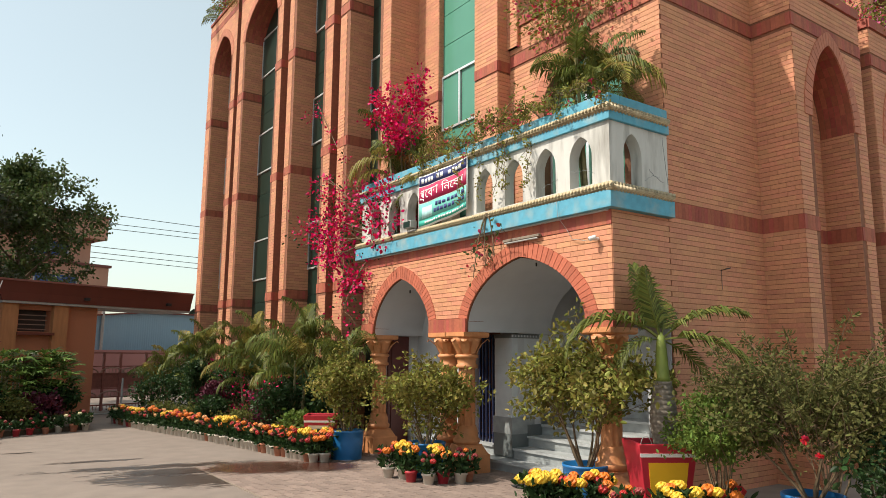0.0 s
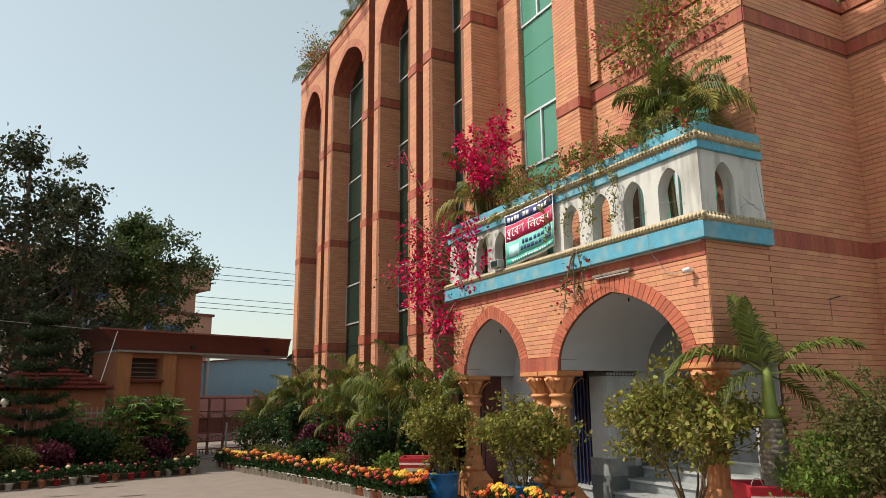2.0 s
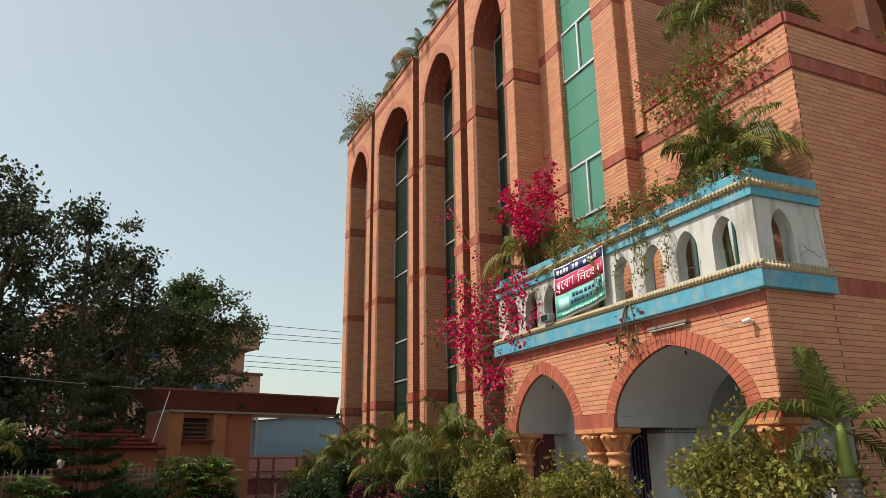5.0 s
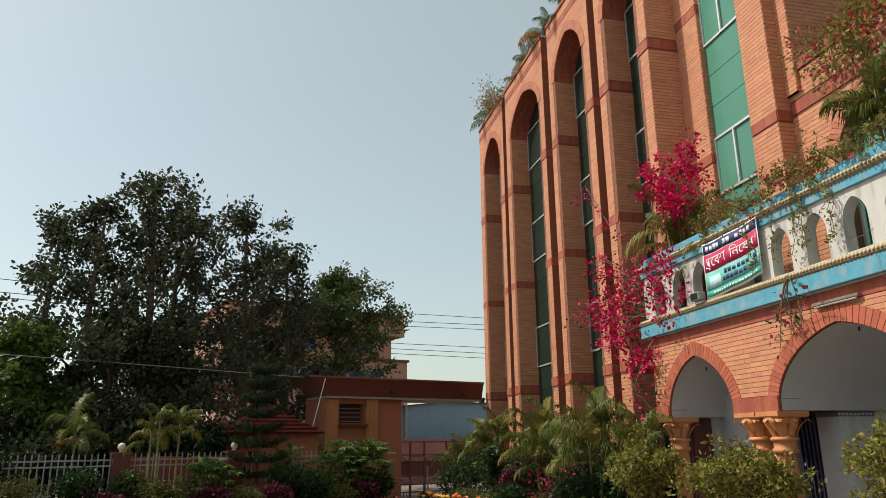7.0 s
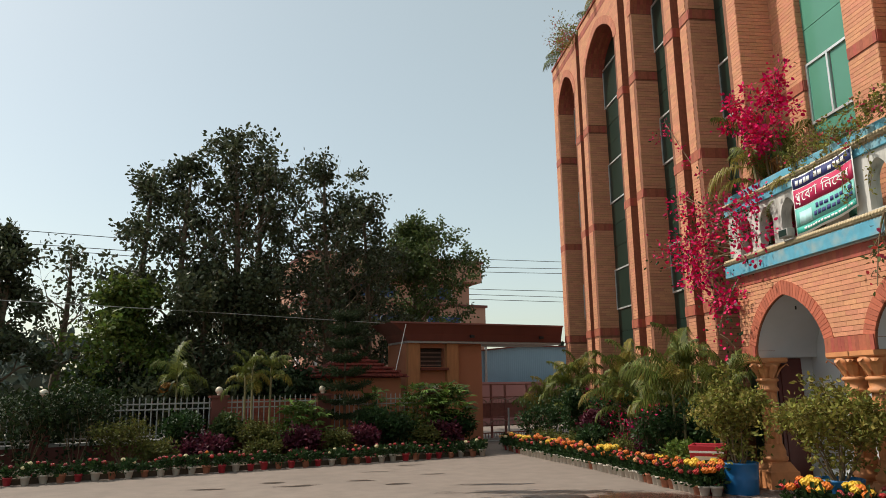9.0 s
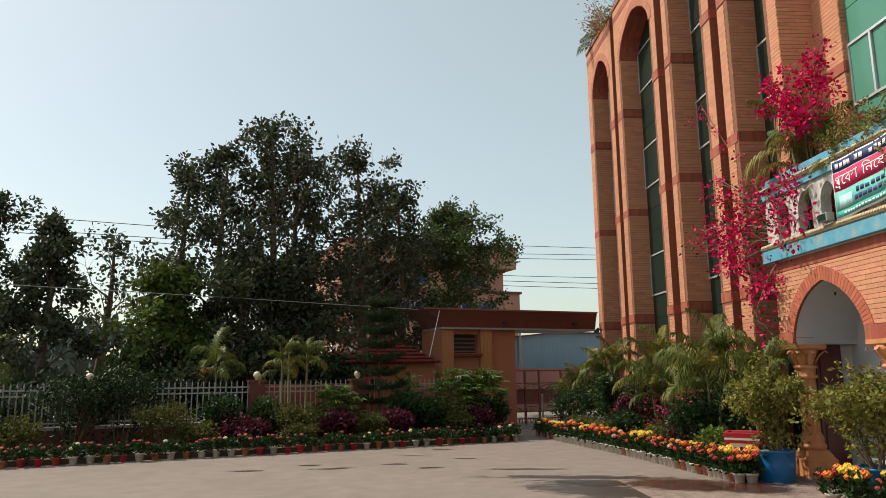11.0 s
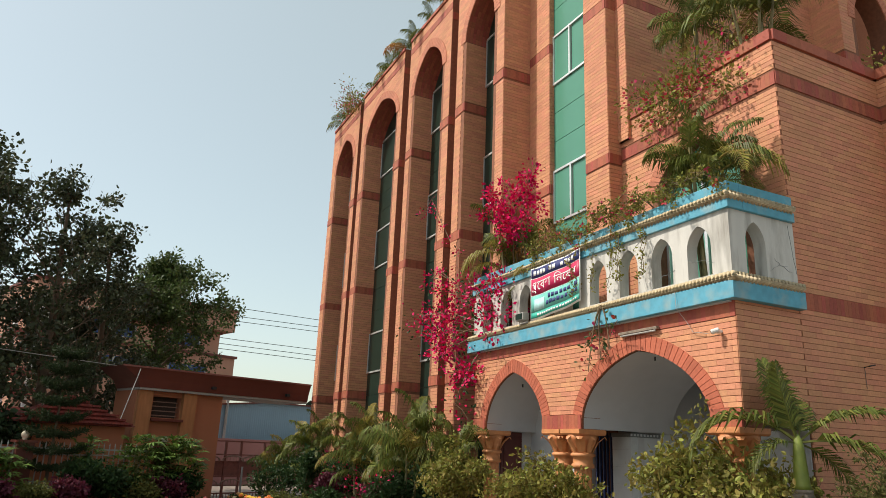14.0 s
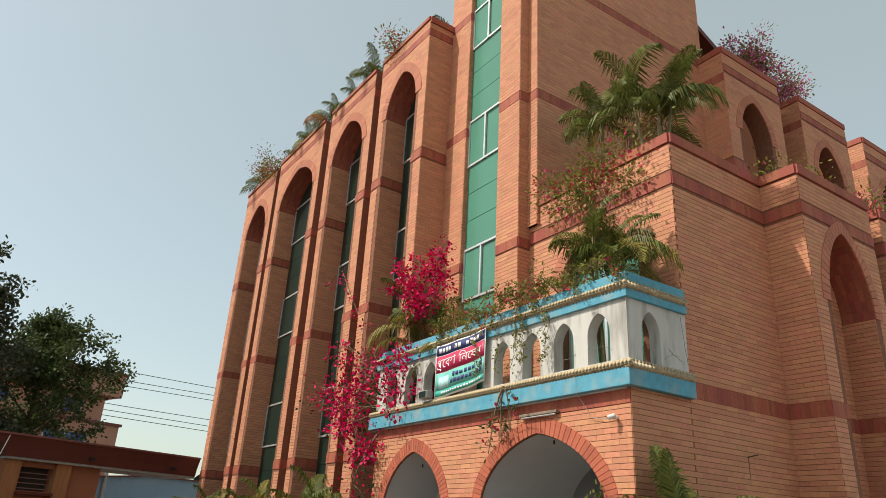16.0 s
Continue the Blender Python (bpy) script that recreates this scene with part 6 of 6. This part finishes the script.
def flower_pot(seed, pot_mat, colors, label, bloom=5, h=0.36, size=1.0):
    r = random.Random(seed)
    p = thing("flower_pot", (0, 0, 0), label, "flower pot", "flower pots")
    part("pot", Geo().lathe(0, 0, [(0.052, 0), (0.055, 0.004), (0.074, 0.115), (0.083, 0.118), (0.083, 0.145), (0.073, 0.146), (0.068, 0.125), (0.004, 0.124)], 14), M[pot_mat], p, "", True)
    pts = [(r.gauss(0, 0.055), r.gauss(0, 0.055), r.uniform(0.13, h - 0.02)) for _ in range(130)]
    part("foliage", leaves(pts, 0.075, seed, 0.45, 0.1, outward=(0, 0, 0.12)), GREEN["dark_leaf"], p, kind="stuff")
    for k in range(bloom):
        a, q = math.tau * k / bloom + r.random(), r.uniform(0.03, 0.13)
        x, y, z = math.cos(a) * q, math.sin(a) * q, h - 0.01 + r.uniform(-0.05, 0.04)
        R = r.uniform(0.034, 0.048) * size
        g = Geo()
        for ring_i, (rr, zz) in enumerate(((0.30, -0.72), (0.84, -0.42), (1.05, 0.02), (0.90, 0.42), (0.52, 0.70), (0.12, 0.80))):
            g.v += [(x + R * rr * (1.10 if (i + ring_i) % 2 else 0.88) * math.cos(math.tau * i / 12), y + R * rr * (1.10 if (i + ring_i) % 2 else 0.88) * math.sin(math.tau * i / 12), z + R * (zz + (0.12 if i % 2 else -0.06))) for i in range(12)]
        g.f = [(j * 12 + i, j * 12 + (i + 1) % 12, j * 12 + 12 + (i + 1) % 12, j * 12 + 12 + i) for j in range(5) for i in range(12)] + [tuple(range(60, 72))]
        part("bloom", g, M[colors[k % len(colors)]], p)
    return p


POTS = [flower_pot(701, "pot_pale", ["orange", "scarlet"], "whitewashed pot of orange and scarlet marigolds", 4, 0.38, 1.1), flower_pot(702, "pot_pale", ["gold"], "whitewashed pot of yellow marigolds", 3, 0.38, 1.25),
        flower_pot(703, "pot_clay", ["scarlet", "dusky", "orange"], "clay pot of scarlet flowers", 5, 0.36, 0.85), flower_pot(704, "pot_red", ["orange", "gold"], "red pot of orange and yellow marigolds", 4, 0.39, 1.3),
        flower_pot(705, "pot_pale", ["dusky", "scarlet"], "whitewashed pot of small scarlet flowers", 5, 0.34, 0.8), flower_pot(706, "pot_clay", ["gold", "gold", "orange"], "clay pot of yellow marigolds", 4, 0.41, 1.35), flower_pot(707, "pot_clay", ["dusky"], "clay pot of leafy plants with few red flowers", 1, 0.30, 0.8),
        flower_pot(708, "pot_pale", ["cream"], "pale pot of leafy plants with cream flowers", 2, 0.34, 0.95), flower_pot(709, "pot_red", ["dusky", "dusky", "scarlet"], "red pot of dusky red flowers", 2, 0.31, 0.8), flower_pot(710, "pot_pale", ["peach"], "whitewashed pot of peach-coloured marigolds", 4, 0.37)]


def put_pot(kind, x, y, s=1.0, turn=0.0):
    ob = copy_thing(POTS[kind], Matrix.Translation((x, y, 0.0)) @ Matrix.Rotation(turn, 4, "Z"))
    ob.scale = (s, s, s)
    return ob


r = random.Random(9)
n = 44
for i in range(n):
    u = i / (n - 1)
    x, y = 3.72 + (4.80 - 3.72) * u + 0.12 * math.sin(3 * u), 16.5 + (10.05 - 16.5) * u
    put_pot(r.choice((0, 0, 4, 1, 2, 4, 9)), x + r.uniform(-0.02, 0.02), y, r.uniform(0.95, 1.15), r.random() * 6)
    if i % 4 == 1:
        put_pot(r.choice((0, 1, 2, 0)), x + 0.20 + r.uniform(-0.03, 0.03), y + 0.05, r.uniform(0.95, 1.15), r.random() * 6)
n = 46
for i in range(n):
    a = -12.6 + 12.6 * i / (n - 1)
    x, y, _ = yard(0.0 if i % 2 else -0.06)(a, 0, 0)
    put_pot(r.choice((6, 8, 6, 7, 8, 4, 6, 7, 8, 7, 2)), x, y, r.uniform(0.9, 1.12), r.random() * 6)
    if i % 3 == 0:
        put_pot(r.choice((8, 6)), x - 0.08, y + 0.24, r.uniform(1.0, 1.2), r.random() * 6)
for k, (x, y) in enumerate(((5.08, 8.30), (5.2, 8.12), (5.165, 7.88), (5.25, 7.60), (5.45, 7.56), (5.64, 7.44), (5.80, 7.50), (5.32, 8.25), (5.5, 7.8))):
    put_pot((0, 1, 3, 4, 3, 4, 2, 5, 1)[k], x, y, 1.08, k)
for k, (x, y) in enumerate(((4.95, 9.98), (4.98, 10.2), (5.1, 10.3), (5.03, 5.42), (5.14, 5.28), (5.25, 5.22), (5.22, 5.05), (5.56, 5.02), (5.48, 4.92), (5.36, 4.5), (5.6, 4.22), (5.66, 4.12), (5.95, 4.02), (6.14, 3.9), (5.0, 5.25))):
    put_pot((0, 3, 5, 5, 1, 0, 3, 5, 0, 2, 1, 5, 3, 0, 1, 2, 3, 2)[k], x, y, 1.12 if k > 2 else 1.1, k)
for i, p in enumerate(POTS):
    # the first of each kind stand at the row's end
    p.location = (3.70 - 0.02 * i, 16.7 + 0.17 * i, 0)

# ---- damp patches on the concrete ----
def damp_material(name, color, rough, fray):
    """Wet concrete that frays out into streaks towards the patch's rim."""
    m = bpy.data.materials.new(name)
    m.use_nodes = True
    n, l = m.node_tree.nodes, m.node_tree.links
    b = n["Principled BSDF"]
    co = n.new("ShaderNodeTexCoord").outputs["Object"]
    far_off = n.new("ShaderNodeVectorMath")
    far_off.operation = "LENGTH"
    l.new(co, far_off.inputs[0])
    mp = n.new("ShaderNodeMapping")
    mp.inputs["Scale"].default_value = (0.8, 3.4, 1)
    mp.inputs["Rotation"].default_value = (0, 0, 0.25)
    l.new(n.new("ShaderNodeNewGeometry").outputs["Position"], mp.inputs[0])
    t = n.new("ShaderNodeTexNoise")
    t.inputs["Scale"].default_value, t.inputs["Detail"].default_value, t.inputs["Roughness"].default_value = 3.2, 9.0, 0.68
    l.new(mp.outputs[0], t.inputs[0])
    add = n.new("ShaderNodeMath")
    add.operation = "MULTIPLY_ADD"
    add.inputs[1].default_value = fray
    l.new(t.outputs[0], add.inputs[0])
    l.new(far_off.outputs["Value"], add.inputs[2])
    r = n.new("ShaderNodeMapRange")
    for i, v in enumerate((0.70 + 0.5 * fray, 0.52 + 0.5 * fray, 0.0, 0.74)):
        r.inputs[i + 1].default_value = v
    l.new(add.outputs[0], r.inputs[0])
    b.inputs["Base Color"].default_value = (*color, 1)
    b.inputs["Roughness"].default_value = rough
    l.new(r.outputs[0], b.inputs["Alpha"])
    return m


M["damp"] = damp_material("damp_concrete", (0.050, 0.034, 0.026), 0.36, 2.6)
M["wet"] = damp_material("wet_red_paving", (0.080, 0.030, 0.020), 0.16, 1.3)


def damp(x, y, rx, ry, lift, mat="damp", turn=0.0):
    """A round sheet on the ground, long along one way; its rim is worn away by the material."""
    n = 40
    g = Geo().add([(1.1 * math.cos(math.tau * i / n), 1.1 * math.sin(math.tau * i / n), 0.0) for i in range(n)], [tuple(range(n))])
    ob = part("damp_patch", g, M[mat], None, kind="structure")
    ob.location, ob.rotation_euler, ob.scale = (x, y, lift), (0, 0, radians(turn)), (rx, ry, 1.0)
    tagged(ob, "dark damp patch on the concrete", "damp patch")


for k, (x, y, rx, ry, lift, mat, turn) in enumerate((
        (2.75, 11.0, 1.9, 0.30, 0.004, "damp", -10), (2.75, 9.75, 1.6, 0.8, 0.0055, "damp", -38), (4.0, 10.0, 1.4, 0.85, 0.027, "wet", -15), (4.7, 9.6, 0.9, 0.7, 0.0285, "wet", -30), (3.1, 10.35, 1.5, 0.5, 0.007, "damp", -18),
        (-1.6, 13.0, 0.34, 0.13, 0.004, "damp", 0), (0.5, 12.4, 0.30, 0.16, 0.004, "damp", 0), (-0.06, 12.95, 0.34, 0.12, 0.0055, "damp", 0), (-1.1, 12.5, 0.5, 0.13, 0.007, "damp", 8), (-2.6, 12.4, 0.45, 0.13, 0.004, "damp", 0), (1.2, 13.6, 0.34, 0.10, 0.004, "damp", 0), (0.2, 14.2, 0.4, 0.08, 0.004, "damp", 0), (0.9, 15.2, 0.4, 0.1, 0.004, "damp", 0), (2.1, 12.0, 0.9, 0.14, 0.004, "damp", -8))):
    damp(x, y, rx, ry, lift, mat, turn)

# leaning white pole, and a far stair tower glimpsed between the trees
pole = part("leaning_pole", Geo(yard(3.6), True).tube([(-0.75, 0, 2.0), (-0.42, 0, 3.35)], 0.012, 8), M["ink_white"])
tagged(pole, "thin white pole leaning beside the gatehouse canopy", "pole")
tower = thing("stair_tower", tuple(BO + BU * 1.7 + BN * 22), "far red and white open stair tower behind the trees", "tower")
for k in range(8):
    part("landing", yard_box(22, 0.9 + 0.12 * (k % 2), 2.4 + 0.12 * (k % 2), -1.2, 0.0, 0.9 * k + 0.6, 0.9 * k + 0.95), M["roof_tile"], tower)
for a in (1.1, 2.1):
    part("post", yard_box(22, a, a + 0.16, -0.9, -0.6, 0.0, 7.9), M["ink_white"], tower)

# ---- far woods closing the view ----
r = np.random.RandomState(5)
pts = []
for i in range(900):
    a = radians(-60 + 190 * r.rand())
    d = 62 + 25 * r.rand()
    top = 4.2 + 2.2 * math.sin(a * 7) + 1.4 * math.sin(a * 19 + 1)
    c = np.array([-math.sin(a) * d, math.cos(a) * d, max(0.8, top * r.rand() ** 0.6)])
    pts.append(c + r.normal(size=(26, 3)) * [1.3, 1.3, 0.8])
GREEN["woods"] = material("hazy_far_foliage", (0.075, 0.10, 0.075), 0.8, vary=0.35, hue=0.02)
far = part("woods", leaves(np.concatenate(pts), 0.9, 6, 0.7, 0.2), GREEN["woods"], None, kind="stuff")
tagged(far, "hazy green woods beyond the yard", "woods")

# ---- small fittings on the porch ----
M["cctv"] = material("white_camera_plastic", (0.66, 0.65, 0.62), 0.4)


def bullet_camera(x, y, z, way):
    p = thing("security_camera", (x, y, z), "white bullet security camera on a wall bracket", "camera", "security cameras")
    w = Vector(way).normalized() * 0.52
    c = Vector((x, y, z))
    part("bracket", Geo().tube([c, c + Vector((-0.07, 0, -0.01))], 0.02, 8), M["cctv"], p)
    b = c + Vector((-0.09, 0, 0.0))
    part("body", Geo().tube([b - w * 0.08, b - w * 0.06, b + w * 0.07, b + w * 0.09], [0.02, 0.028, 0.028, 0.022], 12), M["cctv"], p)
    part("lens", Geo().tube([b + w * 0.091, b + w * 0.10], [0.016, 0.014], 10), M["black"], p, "black lens")


bullet_camera(6.09, 5.42, 2.98, (-0.5, 0.6, -0.25))
bullet_camera(6.09, 10.9, 2.85, (-0.5, 0.6, -0.25))
M["batten"] = material("rusty_batten", (0.22, 0.17, 0.13), 0.7, grain=0.3, scale=18)
tube = thing("tube_light", (6.05, 6.85, 3.16), "rusty fluorescent batten above the arch", "lamp")
part("batten", Geo().box(6.03, 6.08, 6.35, 7.05, 3.13, 3.165), M["batten"], tube, "rusty grey batten", bevel=0.005)
part("tube", Geo().tube([(6.045, 6.38, 3.115), (6.045, 7.02, 3.115)], 0.012, 8), M["rail_grey"], tube)
flood = thing("flood_lamp", (5.98, 9.2, 3.62), "grey floodlight on the parapet ledge", "lamp")
part("housing", Geo().box(5.88, 6.0, 9.1, 9.32, 3.62, 3.74), M["rail_grey"], flood, bevel=0.01)
part("stirrup", Geo().tube([(5.96, 9.09, 3.68), (5.97, 9.09, 3.585), (5.97, 9.33, 3.585), (5.96, 9.33, 3.68)], 0.008, 5), M["rail_grey"], flood)
part("glass_front", Geo().box(5.872, 5.879, 9.12, 9.30, 3.635, 3.725), M["glass_dark"], flood)
cable = part("hanging_cable", Geo().tube([(5.96, 5.95, 3.5), (5.95, 5.93, 3.3), (6.05, 5.88, 3.15), (6.06, 5.8, 3.02), (6.06, 5.6, 2.98), (6.07, 5.45, 2.98)], 0.0035, 5), M["rail_grey"])
tagged(cable, "thin grey cable hanging down to the camera", "cable")
bracket = thing("wall_bracket", (8.3, 5.2, 2.75), "small rusty pipe bracket on the brick wall", "bracket")
part("arm", Geo().tube([(8.15, 5.21, 2.75), (8.15, 5.14, 2.76), (8.24, 5.13, 2.78)], 0.008, 6), M["black"], bracket)
part("pipe", Geo().tube([(8.15, 5.205, 2.74), (8.15, 5.205, 2.5)], 0.004, 5), M["batten"], bracket)
for k, (y, z) in enumerate(((10.05, 2.55), (6.9, 2.45), (6.3, 2.62))):
    hk = thing("ceiling_hook", (6.6, y, z), "small dark hook in the vault", "hook", "vault hooks")
    h = arch_left if y > 8 else arch_right
    zt = h.top(y) - 0.012
    part("stem", Geo().tube([(6.5, y, zt + 0.01), (6.5, y, zt - 0.05)], 0.012, 6), M["black"], hk)
sl = thing("slippers", (6.05, 6.75, 0), "pair of dark slippers on the paving", "slippers")
for k in range(2):
    x, y = 6.02 + 0.0 * k, 6.70 + 0.11 * k
    part("slipper", Geo().box(x, x + 0.24, y, y + 0.085, 0.024, 0.045), M["black"], sl, bevel=0.008)
    part("strap", Geo().tube([(x + 0.17, y, 0.045), (x + 0.16, y + 0.042, 0.09), (x + 0.17, y + 0.085, 0.045)], 0.012, 6), M["maroon"], sl)
# dark eave behind the tower
ev = part("rear_eave", Geo().add([(12.0, 8.05, 13.6), (15.2, 8.05, 12.1), (15.2, 10, 12.1), (12.0, 10, 13.6), (12.0, 8.05, 13.45), (15.2, 8.05, 11.95), (15.2, 10, 11.95), (12.0, 10, 13.45)], [(0, 1, 2, 3), (7, 6, 5, 4), (0, 4, 5, 1), (1, 5, 6, 2), (2, 6, 7, 3), (3, 7, 4, 0)]), M["maroon"], building, "dark sloping sheet roof")
